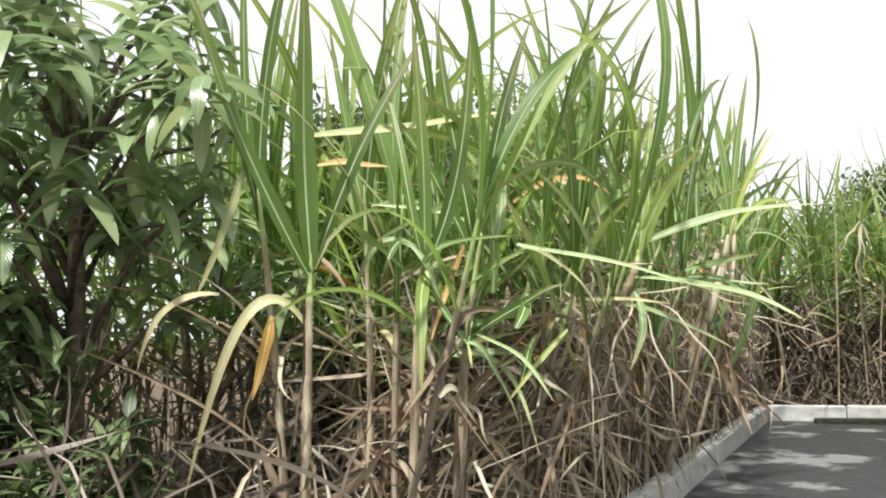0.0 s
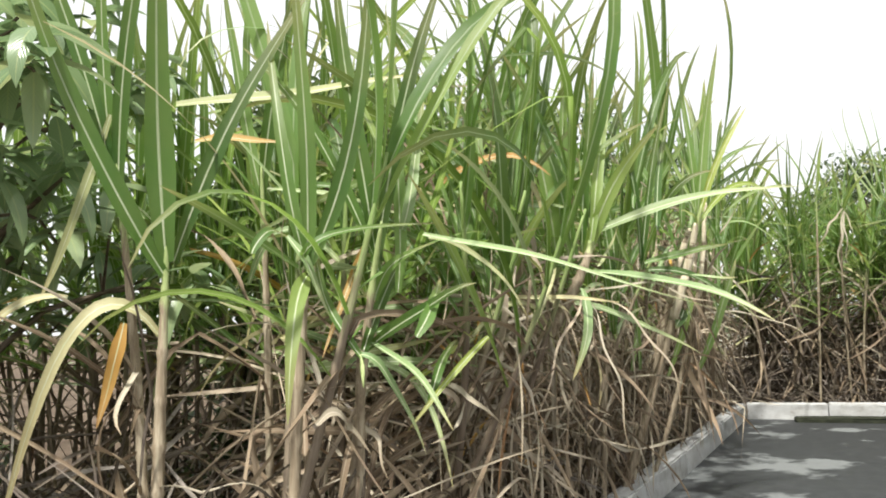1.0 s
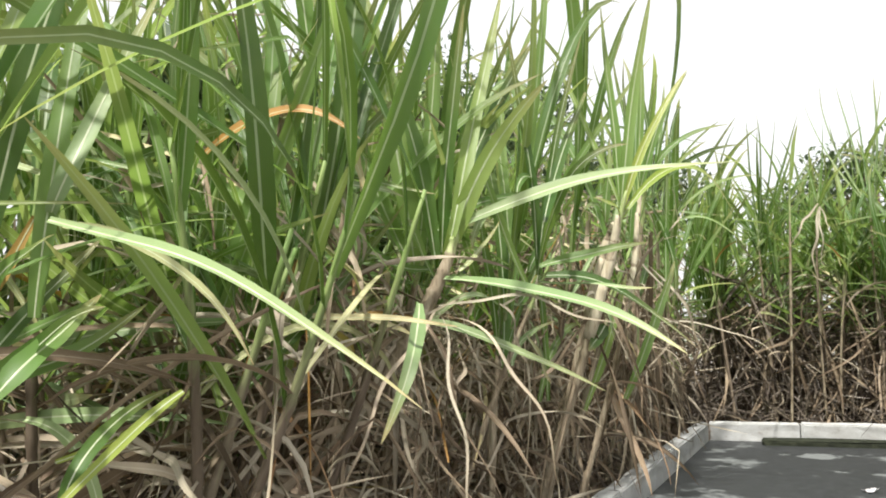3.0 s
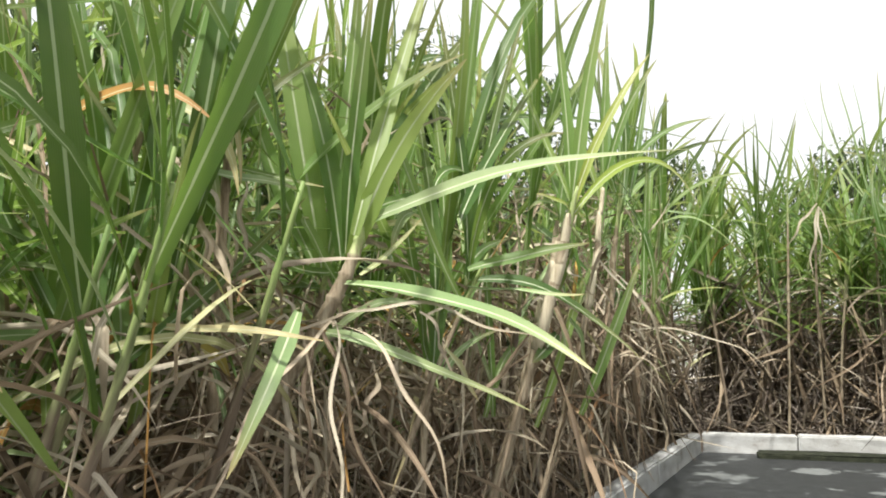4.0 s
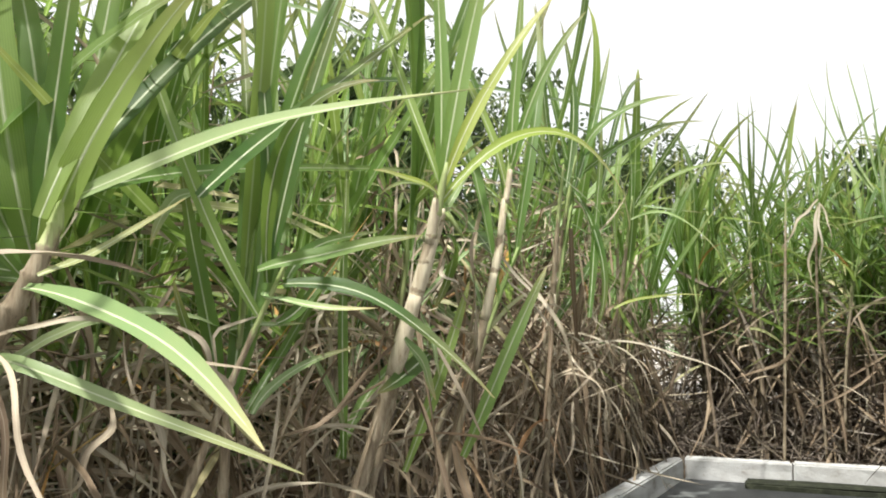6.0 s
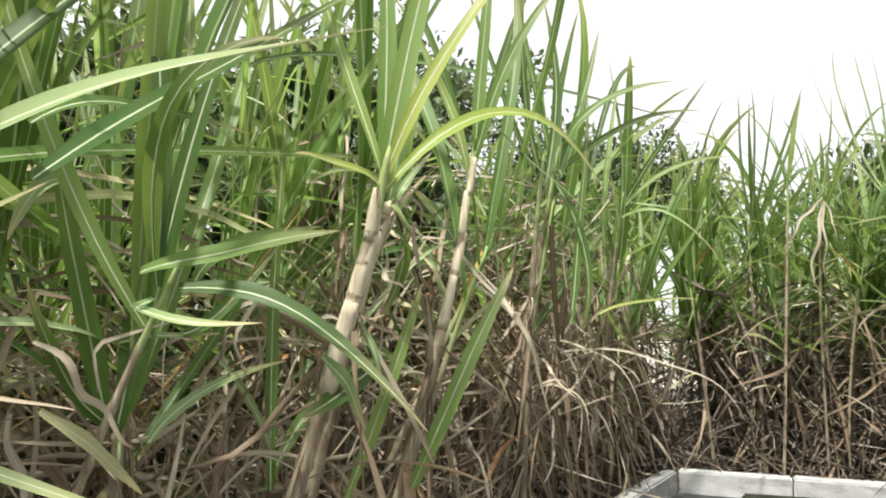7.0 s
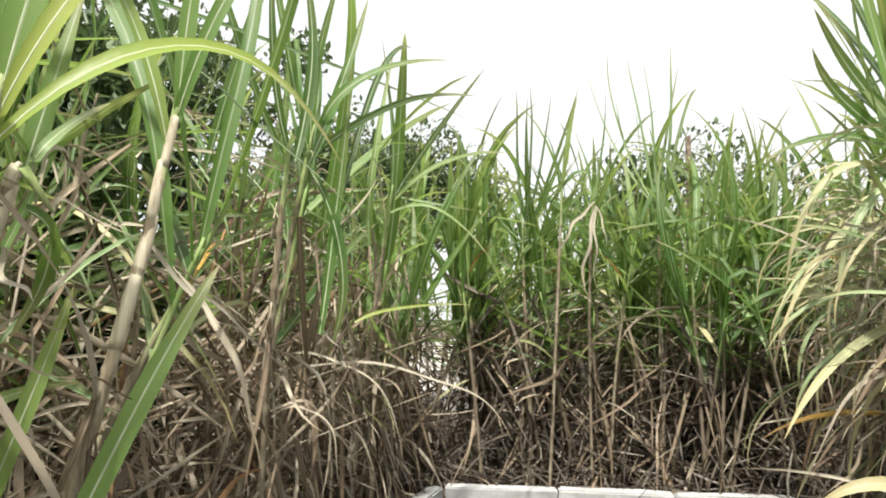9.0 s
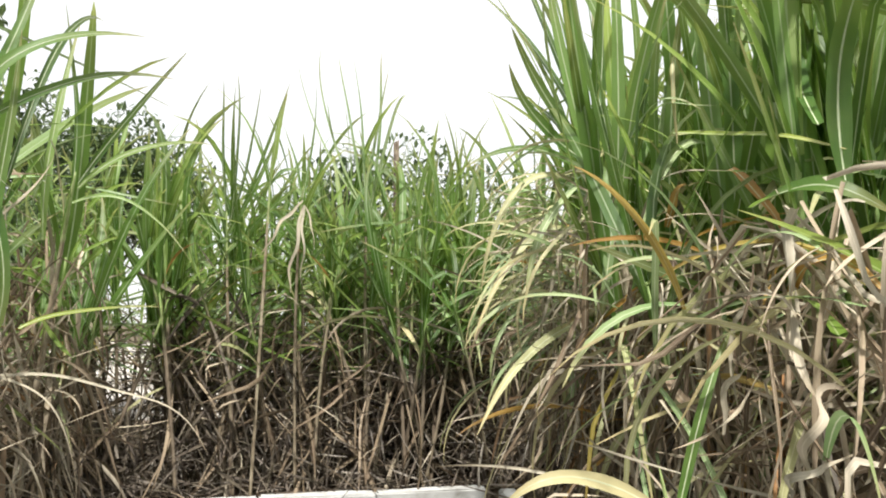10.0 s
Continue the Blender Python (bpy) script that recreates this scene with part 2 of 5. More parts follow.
def blade(length, width, a0, bend, power=1.5, twist=0.0, fold=25.0, kink=None, sway=0.0, segs=10, base_w=0.5):
    """A long leaf that rises along z, leans a0 degrees towards x and bends on; kink: (where, degrees)."""
    verts, uvs, faces = [], [], []
    p = Vector((0, 0, 0))
    for i in range(segs + 1):
        s = i / segs
        ang = a0 + bend * s ** power
        if kink and s > kink[0]:
            ang += kink[1] * min(1.0, (s - kink[0]) / 0.12)
        a = radians(ang)
        tang = Vector((math.sin(a), 0, math.cos(a)))
        up = Vector((-math.cos(a), 0, math.sin(a)))
        side = Vector((0, 1, 0))
        tw = radians(twist * s)
        sd = side * math.cos(tw) + up * math.sin(tw)
        nm = up * math.cos(tw) - side * math.sin(tw)
        if i:
            p = p + tang * (length / segs) + side * (sway * length / segs * math.sin(3.0 * s))
        w = 0.5 * width * min(base_w + (1 - base_w) * (s / 0.22), 1.0) * max(0.0, 1 - s ** 2.6) ** 0.85 + 0.0006
        f = radians(fold * (1 - 0.6 * s))
        for k, e in ((0.0, -1), (0.5, 0), (1.0, 1)):
            verts.append(p + sd * (e * w * math.cos(f)) + nm * (abs(e) * w * math.sin(f)))
            uvs.append((k, s))
    for i in range(segs):
        for j in range(2):
            b = 3 * i + j
            faces.append((b, b + 1, b + 4, b + 3))
    return verts, faces, uvs


class Kind:
    """A shared leaf shape: a mesh for single parts, arrays for joined stands."""

    def __init__(self, name, shape, material):
        self.v, self.f, self.uv = np.array([tuple(q) for q in shape[0]]), shape[1], np.array(shape[2])
        self.mat = material
        self.me = mesh_of(name, [tuple(q) for q in shape[0]], shape[1], material, shape[2])


def joined(name, pieces, material):
    """One mesh from (kind, matrix) pieces that share a material."""
    vs, fs, us, at = [], [], [], 0
    for kd, m in pieces:
        a = np.array(m)
        vs.append(kd.v @ a[:3, :3].T + a[:3, 3])
        fs.append(np.array(kd.f) + at)
        us.append(kd.uv)
        at += len(kd.v)
    return mesh_of(name, np.concatenate(vs).tolist(), np.concatenate(fs).tolist(), material, np.concatenate(us))


U = rng.uniform
UP = [Kind("leaf", blade(U(0.80, 1.30), U(0.030, 0.056), U(3, 16), U(6, 75), U(1.5, 3.0), U(-90, 90), U(12, 28), None, U(-0.15, 0.15)), GREEN) for _ in range(22)]
ARCH = [Kind("leaf", blade(U(0.65, 1.15), U(0.024, 0.050), U(15, 40), U(35, 130), U(1.2, 2.2), U(-80, 80), U(12, 28), None, U(-0.18, 0.18)), GREEN) for _ in range(16)]
ARCHFADED = [Kind("leaf", blade(U(0.65, 1.05), U(0.016, 0.040), U(25, 60), U(40, 115), U(1.0, 1.8), U(-90, 90), U(8, 22), None, U(-0.2, 0.2)), PALEG) for _ in range(7)]
ARCHPALE = [Kind("leaf", blade(U(0.65, 1.05), U(0.015, 0.036), U(30, 65), U(50, 115), U(0.9, 1.6), U(-120, 120), U(8, 22), None, U(-0.2, 0.2)), PALE) for _ in range(7)]
ARCHGOLD = [Kind("leaf", blade(U(0.5, 0.9), U(0.014, 0.030), U(35, 80), U(40, 110), U(0.9, 1.6), U(-160, 160), U(10, 30), None, U(-0.2, 0.2)), GOLD) for _ in range(5)]
SLANT = [Kind("leaf", blade(U(0.55, 1.05), U(0.020, 0.046), U(25, 80), U(-10, 35), U(1.0, 2.0), U(-120, 120), U(10, 28), None, U(-0.12, 0.12)), GREEN) for _ in range(14)]
STIFF = [Kind("leaf", blade(U(0.5, 0.95), U(0.014, 0.030), U(25, 95), U(-10, 30), U(1.0, 2.0), U(-160, 160), U(10, 28), None, U(-0.12, 0.12)), PALEG) for _ in range(6)]
BROKEN = [Kind("leaf", blade(U(0.8, 1.1), U(0.02, 0.04), U(10, 30), U(5, 30), 1.5, U(-60, 60), 20, (U(0.35, 0.6), U(70, 120))), GREEN) for _ in range(6)]
DRY = [Kind("dry_leaf", blade(U(0.45, 0.95), U(0.010, 0.034), U(30, 110), U(20, 90), U(0.5, 1.2), U(-300, 300), U(20, 60), (U(0.08, 0.5), U(-20, 80)) if U(0, 1) < 0.6 else None, U(-0.4, 0.4), 9, 0.7), STRAW) for _ in range(24)]
HANG = [Kind("dry_leaf", blade(U(0.40, 0.95), U(0.012, 0.036), U(125, 170), U(-20, 25), 0.8, U(-300, 300), U(20, 60), (U(0.3, 0.7), U(-50, 30)) if U(0, 1) < 0.4 else None, U(-0.3, 0.3), 9, 0.7), STRAW) for _ in range(14)]
BLEACH = [Kind("dry_leaf", blade(U(0.35, 0.85), U(0.007, 0.024), U(40, 150), U(-30, 90), U(0.6, 1.4), U(-420, 420), U(20, 60), (U(0.15, 0.7), U(-70, 90)) if U(0, 1) < 0.65 else None, U(-0.6, 0.6), 10, 0.7), STRAWP) for _ in range(18)]
ROTTEN = [Kind("dry_leaf", blade(U(0.35, 0.85), U(0.010, 0.032), U(35, 165), U(-20, 80), U(0.5, 1.2), U(-300, 300), U(20, 60), (U(0.08, 0.6), U(-40, 80)) if U(0, 1) < 0.6 else None, U(-0.4, 0.4), 9, 0.7), ROT) for _ in range(18)]
LITTER = [Kind("litter", blade(U(0.20, 0.6), U(0.006, 0.020), U(70, 90), U(-15, 40), 1.0, U(-200, 200), U(10, 50), (U(0.2, 0.7), U(-40, 60)) if U(0, 1) < 0.5 else None, U(-0.4, 0.4), 6, 0.8), ROT) for _ in range(18)]


def tube(path, radii, sides=8):
    verts, faces, uvs = [], [], []
    for i, (p, r) in enumerate(zip(path, radii)):
        d = (path[min(i + 1, len(path) - 1)] - path[max(i - 1, 0)]).normalized()
        x = d.orthogonal().normalized()
        y = d.cross(x)
        for j in range(sides):
            a = 2 * math.pi * j / sides
            verts.append(p + (x * math.cos(a) + y * math.sin(a)) * r)
            uvs.append((j / sides, i / len(path)))
    for i in range(len(path) - 1):
        for j in range(sides):
            k = (j + 1) % sides
            faces.append((i * sides + j, i * sides + k, (i + 1) * sides + k, (i + 1) * sides + j))
    n = len(verts)
    verts += [path[0], path[-1]]
    uvs += [(0.5, 0), (0.5, 1)]
    for j in range(sides):
        k = (j + 1) % sides
        faces.append((k, j, n))
        faces.append((n - sides + j, n - sides + k, n + 1))
    return verts, faces, uvs


def cane(length, r, bow):
    """A cane with swollen joints and loose sheath edges, tapered to its top."""
    path, radii = [], []
    z, gap = 0.0, 0.11
    while z < length:
        for dz, k in ((0.0, 1.16), (0.012, 1.0), (gap - 0.02, 0.95)):
            q = min(z + dz, length)
            path.append(Vector((bow * (q / length) ** 2, 0.3 * bow * math.sin(3 * q / length), q)))
            radii.append(r * k * (1 - 0.55 * max(0, q / length - 0.6) / 0.4))
        z += gap
    return tube(path, radii)


CANES = []
for _h in (0.9, 1.1, 1.3, 1.5):
    for _b in (0.04, 0.12):
        _v, _f, _u = cane(_h, U(0.009, 0.012), _b)
        CANES.append((_h, _b, mesh_of("stem", [tuple(q) for q in _v], _f, STEM, _u), _v, _f, _u))


class CaneKind:
    def __init__(self, v, f, uv):
        self.v, self.f, self.uv = np.array([tuple(q) for q in v]), f, np.array(uv)


def rot(ax, deg):
    return Matrix.Rotation(radians(deg), 4, ax)


def slim(k, w):
    """A leaf k times as long, and w times as wide for its length."""
    return Matrix.Diagonal((k, k * w, k, 1))


def stalk_plan(rg, tall, green=7, dry=5, pale=0.12, low=0.42, size=1.0, top=0.62, old=0.0, wide=0.78, wild=0.34):
    """The pieces of one cane plant about its foot: which stem, and leaves with their places."""
    ci = min(range(len(CANES)), key=lambda i: abs(CANES[i][0] - tall) + rg.uniform(0, 0.12))
    h, bow = CANES[ci][0], CANES[ci][1]
    k = tall / h
    out = []
    pl = rg.uniform(0, 360)
    spot = lambda z: Vector((bow * (z / h) ** 2, 0.3 * bow * math.sin(3 * z / h), z)) * k
    for i in range(green):
        q = (i + 0.5) / green
        z = h * (low + (1 - low) * q ** 0.8)
        az = pl + (180 if i % 2 else 0) + rg.gauss(0, 32)
        luck = rg.random()
        if q > 0.45:
            kd = rg.choice(BROKEN) if luck < 0.3 * wild else rg.choice(ARCH) if luck < 0.65 * wild else rg.choice(SLANT) if luck < wild else rg.choice(UP)
        elif luck < pale * 0.6:
            kd = rg.choice(ARCHPALE)
        elif luck < pale:
            kd = rg.choice(ARCHFADED)
        elif luck < pale + 0.05:
            kd = rg.choice(ARCHGOLD)
        else:
            kd = rg.choice(ARCH) if luck < 0.55 else rg.choice(STIFF) if luck > 0.88 else rg.choice(SLANT)
        out.append((kd, Matrix.Translation(spot(z)) @ rot("Z", az) @ rot("Y", rg.gauss(0, 9)) @ slim(size * rg.uniform(0.75, 1.15), wide * rg.uniform(0.7, 1.3) / max(1, size) ** 0.8)))
    for i in range(dry):
        z = h * rg.uniform(0.12, top)
        luck = rg.random()
        kd = rg.choice(HANG) if luck < 0.40 else rg.choice(BLEACH) if luck < 0.62 else rg.choice(DRY)
        if rg.random() < old:
            kd = rg.choice(ROTTEN)
        out.append((kd, Matrix.Translation(spot(z)) @ rot("Z", rg.uniform(0, 360)) @ rot("Y", rg.gauss(0, 16)) @ Matrix.Scale(rg.uniform(0.75, 1.2), 4)))
    return ci, k, out


def trimmed(plan, m0, keep):
    """The plan with the leaves turned away that would reach into the open lane."""
    ci, k, leaves = plan
    kept = []
    for kd, m in leaves:
        for turn in (0, 180, 90, 270):
            q = m @ rot("Z", turn)
            w = m0 @ q
            if all(keep(w @ Vector(kd.v[i])) for i in (len(kd.v) // 3, 2 * len(kd.v) // 3, len(kd.v) - 2)):
                kept.append((kd, q))
                break
    return ci, k, kept


def stalk_thing(m0, plan, label, group):
    ci, k, leaves = plan
    root = tagged(new("sugarcane_stalk"), label, "sugarcane", group)
    root.matrix_basis = m0
    part("stem", CANES[ci][2], root, Matrix.Scale(k, 4))
    for kd, m in leaves:
        part(kd.me.name.split(".")[0], kd.me, root, m)
    return root


class Stand:
    """Many stalks joined by material, for what nobody could count."""

    NAMES = {"cane_stem": "stems", "cane_leaf_green": "green_leaves", "cane_leaf_pale": "pale_leaves", "cane_leaf_faded": "faded_leaves",
             "cane_leaf_yellowed": "yellow_leaves", "cane_leaf_dry": "dry_leaves", "cane_leaf_bleached": "bleached_leaves", "cane_leaf_rotted": "litter_leaves"}

    def __init__(self):
        self.pieces = {}

    def add(self, kd, m, mat):
        self.pieces.setdefault(mat.name, (mat, []))[1].append((kd, m))

    def stalk(self, m0, plan):
        ci, k, leaves = plan
        self.add(CaneKind(*CANES[ci][3:6]), m0 @ Matrix.Scale(k, 4), STEM)
        for kd, m in leaves:
            self.add(kd, m0 @ m, kd.mat)

    def build(self, name, label, category):
        root = tagged(new(name), label, category, "", "stuff")
        for key, (mat, pcs) in self.pieces.items():
            nm = self.NAMES[key]
            if mat is STEM:
                vs, fc, us, at = [], [], [], 0
                for kd, m in pcs:
                    a = np.array(m)
                    vs += (kd.v @ a[:3, :3].T + a[:3, 3]).tolist()
                    fc += [tuple(i + at for i in f) for f in kd.f]
                    us += kd.uv.tolist()
                    at += len(kd.v)
                me = mesh_of(nm, vs, fc, mat, us)
            else:
                me = joined(nm, pcs, mat)
            tagged(part(nm, me, root), kind="stuff")
        return root


def lean_of(rg, spread, towards=None, deg=0):
    m = rot("Z", rg.uniform(0, 360))
    tilt = rot("X", rg.gauss(0, spread)) @ rot("Y", rg.gauss(0, spread))
    if towards is not None:
        tilt = Matrix.Rotation(radians(deg), 4, Vector((-towards[1], towards[0], 0))) @ tilt
    return tilt @ m


# ---- plan of the place ----
CORNER = Vector((2.89, 7.245, 0))
BACK = Vector((-0.40, -0.9165, 0)).normalized()
OUT = Vector((-0.9165, 0.40, 0)).normalized()
FAR = Vector((0.966, -0.26, 0)).normalized()
FOUT = Vector((0.26, 0.966, 0)).normalized()
WIDE = 2.05
RIM = 0.139
BANK = 0.115
ENDC = CORNER + FAR * WIDE


def left_bank(s, d):
    """s metres back from the corner, d metres outside the curb."""
    return CORNER + BACK * s + OUT * d


def far_bank(s, d):
    return CORNER + FAR * s + FOUT * d


def right_bank(s, d):
    return ENDC + BACK * s - OUT * d


def left_clear(reach):
    return lambda p: (p - CORNER).dot(OUT) > -(reach + max(0.0, min(0.35, (p.z - 1.35) * 0.6)))


def right_clear(reach):
    return lambda p: (p - ENDC).dot(-OUT) > -reach


def far_clear(reach):
    return lambda p: (p - CORNER).dot(FOUT) > -reach


# ---- structure ----
def ground():
    n = 40
    verts, faces = [], []
    xs = [math.copysign(abs(t) ** 3 * 300, t) for t in np.linspace(-1, 1, n)]
    for y in xs:
        for x in xs:
            verts.append((x, y, -0.04))
    for j in range(n - 1):
        for i in range(n - 1):
            faces.append((j * n + i, j * n + i + 1, (j + 1) * n + i + 1, (j + 1) * n + i))
    return tagged(new("ground", mesh_of("ground", verts, faces, SOIL)), "brown bare soil reaching to the horizon", "ground", "", "structure")


def bank(name, origin, along, out, length, depth, label):
    """Uneven soil beside the slab, level with the curb."""
    verts, faces = [], []
    nu, nv = int(length / 0.12), int(depth / 0.12)
    for i in range(nu + 1):
        for j in range(nv + 1):
            p = origin + along * (length * i / nu) + out * (depth * j / nv)
            h = BANK + 0.05 * noise.noise(p * 1.7) + 0.03 * noise.noise(p * 6.0) - 0.02
            if j == 0:
                h = -0.05
            if j == nv or i in (0, nu):
                h = min(h, 0.0) - 0.05
            verts.append((p.x, p.y, h))
    for i in range(nu):
        for j in range(nv):
            a = i * (nv + 1) + j
            faces.append((a, a + 1, a + nv + 2, a + nv + 1))
    return tagged(new(name, mesh_of(name, verts, faces, SOIL)), label, "ground", "", "structure")


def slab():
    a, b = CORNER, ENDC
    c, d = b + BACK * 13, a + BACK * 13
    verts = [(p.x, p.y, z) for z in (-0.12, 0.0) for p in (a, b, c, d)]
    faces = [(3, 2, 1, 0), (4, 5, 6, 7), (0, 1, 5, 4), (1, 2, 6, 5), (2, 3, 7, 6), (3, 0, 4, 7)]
    return tagged(new("floor", mesh_of("floor", verts, faces, FLOOR, None, False)), "dark concrete floor with sun dapples painted as pale patches", "floor", "", "structure")


def box_mesh(name, sx, sy, sz, bevel, material, wobble=0.0, rg=None, cuts=0):
    bm = bmesh.new()
    bmesh.ops.create_cube(bm, size=1.0)
    for v in bm.verts:
        v.co = Vector((v.co.x * sx, v.co.y * sy, v.co.z * sz))
        if wobble:
            v.co += Vector([rg.uniform(-wobble, wobble) for _ in range(3)])
    bmesh.ops.bevel(bm, geom=list(bm.edges), offset=bevel, segments=2, affect="EDGES")
    if cuts:
        bmesh.ops.subdivide_edges(bm, edges=[e for e in bm.edges if e.calc_length() > 0.08], cuts=cuts, use_grid_fill=True)
        for v in bm.verts:
            v.co += Vector([rg.gauss(0, wobble * 0.35) for _ in range(3)])
    me = bpy.data.meshes.new(name)
    bm.to_mesh(me)
    bm.free()
    me.materials.append(material)
    return me


def curb(name, start, along, out, length, label, step=0.66):
    root = tagged(new(name), label, "curb", "", "structure")
    rg = random.Random(len(label))
    shapes = [box_mesh("curb_block", step - 0.009, 0.105, RIM + 0.06, 0.010, CURB, 0.004, rg, 3) for _ in range(4)]
    s = 0.0
    ang = math.degrees(math.atan2(along.y, along.x))
    while s < length:
        p = start + along * (s + step / 2) + out * 0.0525
        part("curb_block", rg.choice(shapes), root, pose(p.x, p.y, (RIM - 0.06) / 2 + rg.uniform(-0.004, 0.002), rg.uniform(-1, 1), rg.uniform(-0.3, 0.3), ang + rg.uniform(-0.3, 0.3)))
        s += step
    return root


ground()
slab()
bank("bank_left", CORNER - BACK * 3.0 + OUT * 0.10, BACK, OUT, 13.0, 5.0, "litter-strewn soil under the sugarcane beside the curb")
bank("bank_far", far_bank(-1.2, 0.10), FAR, FOUT, 8.0, 3.6, "dark soil under the short sugarcane behind the curb")
bank("bank_right", right_bank(0, 0.10), BACK, -OUT, 9.0, 3.5, "soil under the tall sugarcane across the floor")
curb("curb_left", CORNER, BACK, OUT, 12.0, "whitewashed concrete curb blocks beside the sugarcane", 1.34)
curb("curb_far", CORNER, FAR, FOUT, WIDE - 0.3, "whitewashed concrete curb across the end of the floor")
curb("curb_right", ENDC, BACK, -OUT, 10.0, "low pale concrete curb along the slab")


def yard():
    """Pale open ground beyond the field."""
    k = Mat("pale_dust")
    pos = k.world_coords()
    n, f = k.noise(0.8, 6, pos, 0.6), k.noise(25.0, 4, pos)
    k.bump(k.math("ADD", n, f), 0.5, 0.03)
    mat = k.finish(k.mix(k.math("MULTIPLY", f, 0.4), k.ramp(n, [(0.3, (0.34, 0.31, 0.27)), (0.6, (0.48, 0.45, 0.41)), (0.8, (0.60, 0.58, 0.55))]), (0.40, 0.36, 0.31, 1)), 0.95, 0, 0.15)
    verts, faces, nx, ny = [], [], 26, 30
    for j in range(ny):
        for i in range(nx):
            x, y = -3 + 16 * i / (nx - 1), 11.6 + 40 * j / (ny - 1)
            edge = i in (0, nx - 1) or j in (0, ny - 1)
            verts.append((x + 0.3 * noise.noise(Vector((x, y, 0))), y + 0.3 * noise.noise(Vector((x, y, 5))), -0.10 if edge else -0.02 + 0.03 * noise.noise(Vector((x, y, 9)))))
    for j in range(ny - 1):
        for i in range(nx - 1):
            a = j * nx + i
            faces.append((a, a + 1, a + nx + 1, a + nx))
    return tagged(new("yard", mesh_of("yard", verts, faces, mat)), "pale sunlit dusty ground beyond the field", "ground", "", "structure")


yard()


def mossy_step():
    rg = random.Random(4)
    p = CORNER + FAR * (0.38 + 0.8) - FOUT * 0.10
    ob = new("step", box_mesh("step", 1.6, 0.19, 0.05, 0.012, MOSS, 0.006, rg, 4))
    ob.matrix_basis = pose(p.x, p.y, 0.012, 0, 0, math.degrees(math.atan2(FAR.y, FAR.x)))
    return tagged(ob, "low dark mossy step at the foot of the curb", "step", "", "structure")


mossy_step()

# ---- sugarcane that stands out ----
BY_CURB, ACROSS, BEHIND = "sugarcane beside the curb", "sugarcane across the floor", "sugarcane behind the end curb"
LANE = Vector((0.45, -0.75, 0.5)).normalized()


def ribbon(p0, p1, p2, width, twist=0.0, face=LANE, segs=14, base_w=0.45, curl=0.004):
    """A leaf from p0 over p1 to its tip p2, its broad side towards the lane."""
    p0, p1, p2 = Vector(p0), Vector(p1), Vector(p2)
    ctl = p1 * 2 - (p0 + p2) / 2
    verts, uvs, faces = [], [], []
    ln = (p1 - p0).length + (p2 - p1).length
    for i in range(segs + 1):
        s = i / segs
        p = p0 * (1 - s) ** 2 + ctl * (2 * s * (1 - s)) + p2 * s * s
        d = ((ctl - p0) * (1 - s) + (p2 - ctl) * s).normalized()
        side = d.cross(face)
        side = side.normalized() if side.length > 0.05 else d.orthogonal().normalized()
        q = Matrix.Rotation(radians(twist * (s - 0.3)), 3, d)
        side = q @ side
        nm = side.cross(d)
        w = 0.5 * width * min(base_w + (1 - base_w) * s / 0.25, 1.0) * max(0.0, 1 - s ** 2.8) ** 0.85 + 0.0008
        w *= 1 + 0.05 * math.sin(17 * s + ln * 40)
        p = p + nm * (curl * math.sin(9 * s + ln * 20)) + side * ((curl - 0.004) * math.sin(13 * s + ln * 33))
        for k, e in ((0.0, -1), (0.5, 0), (1.0, 1)):
            verts.append(tuple(p + side * (e * w * 0.95) + nm * (abs(e) * w * (0.38 - 0.2 * s))))
            uvs.append((k, s))
    for i in range(segs):
        for j in range(2):
            b = 3 * i + j
            faces.append((b, b + 1, b + 4, b + 3))
    return verts, faces, uvs


def bent_stem(points, r):
    """A jointed cane through its foot, middle and top."""
    p0, p1, p2 = [Vector(p) for p in points]
    ctl = p1 * 2 - (p0 + p2) / 2
    path, radii = [], []
    n = max(4, int(((p1 - p0).length + (p2 - p1).length) / 0.10))
    for i in range(n):
        for ds, k in ((0.0, 1.2), (0.1, 1.0), (0.85, 0.94)):
            s = (i + ds) / n
            path.append(p0 * (1 - s) ** 2 + ctl * (2 * s * (1 - s)) + p2 * s * s)
            radii.append(r * k * (1 - 0.45 * max(0, s - 0.6) / 0.4))
    way = (p2 - ctl).normalized()
    for d, k in ((0.02, 0.5), (0.05, 0.38), (0.08, 0.15)):
        path.append(p2 + way * d)
        radii.append(r * k)
    return tube(path, radii, 10)


def rib_of(v):
    """A thin raised rib along the middle of a ribbon."""
    verts, faces = [], []
    n = len(v) // 3
    for i in range(n - 1):
        a, b, c = [Vector(q) for q in v[3 * i:3 * i + 3]]
        x = (c - a).normalized()
        up = x.cross(Vector(v[3 * i + 4]) - b).normalized()
        k = 1 - 0.75 * i / n
        verts += [tuple(b - x * 0.0022 * k - up * 0.0008), tuple(b + up * 0.0016 * k), tuple(b + x * 0.0022 * k - up * 0.0008), tuple(b - up * 0.0022 * k)]
    for i in range(n - 2):
        for j in range(4):
            p, q = 4 * i + j, 4 * i + (j + 1) % 4
            faces.append((p, q, q + 4, p + 4))
    return verts, faces


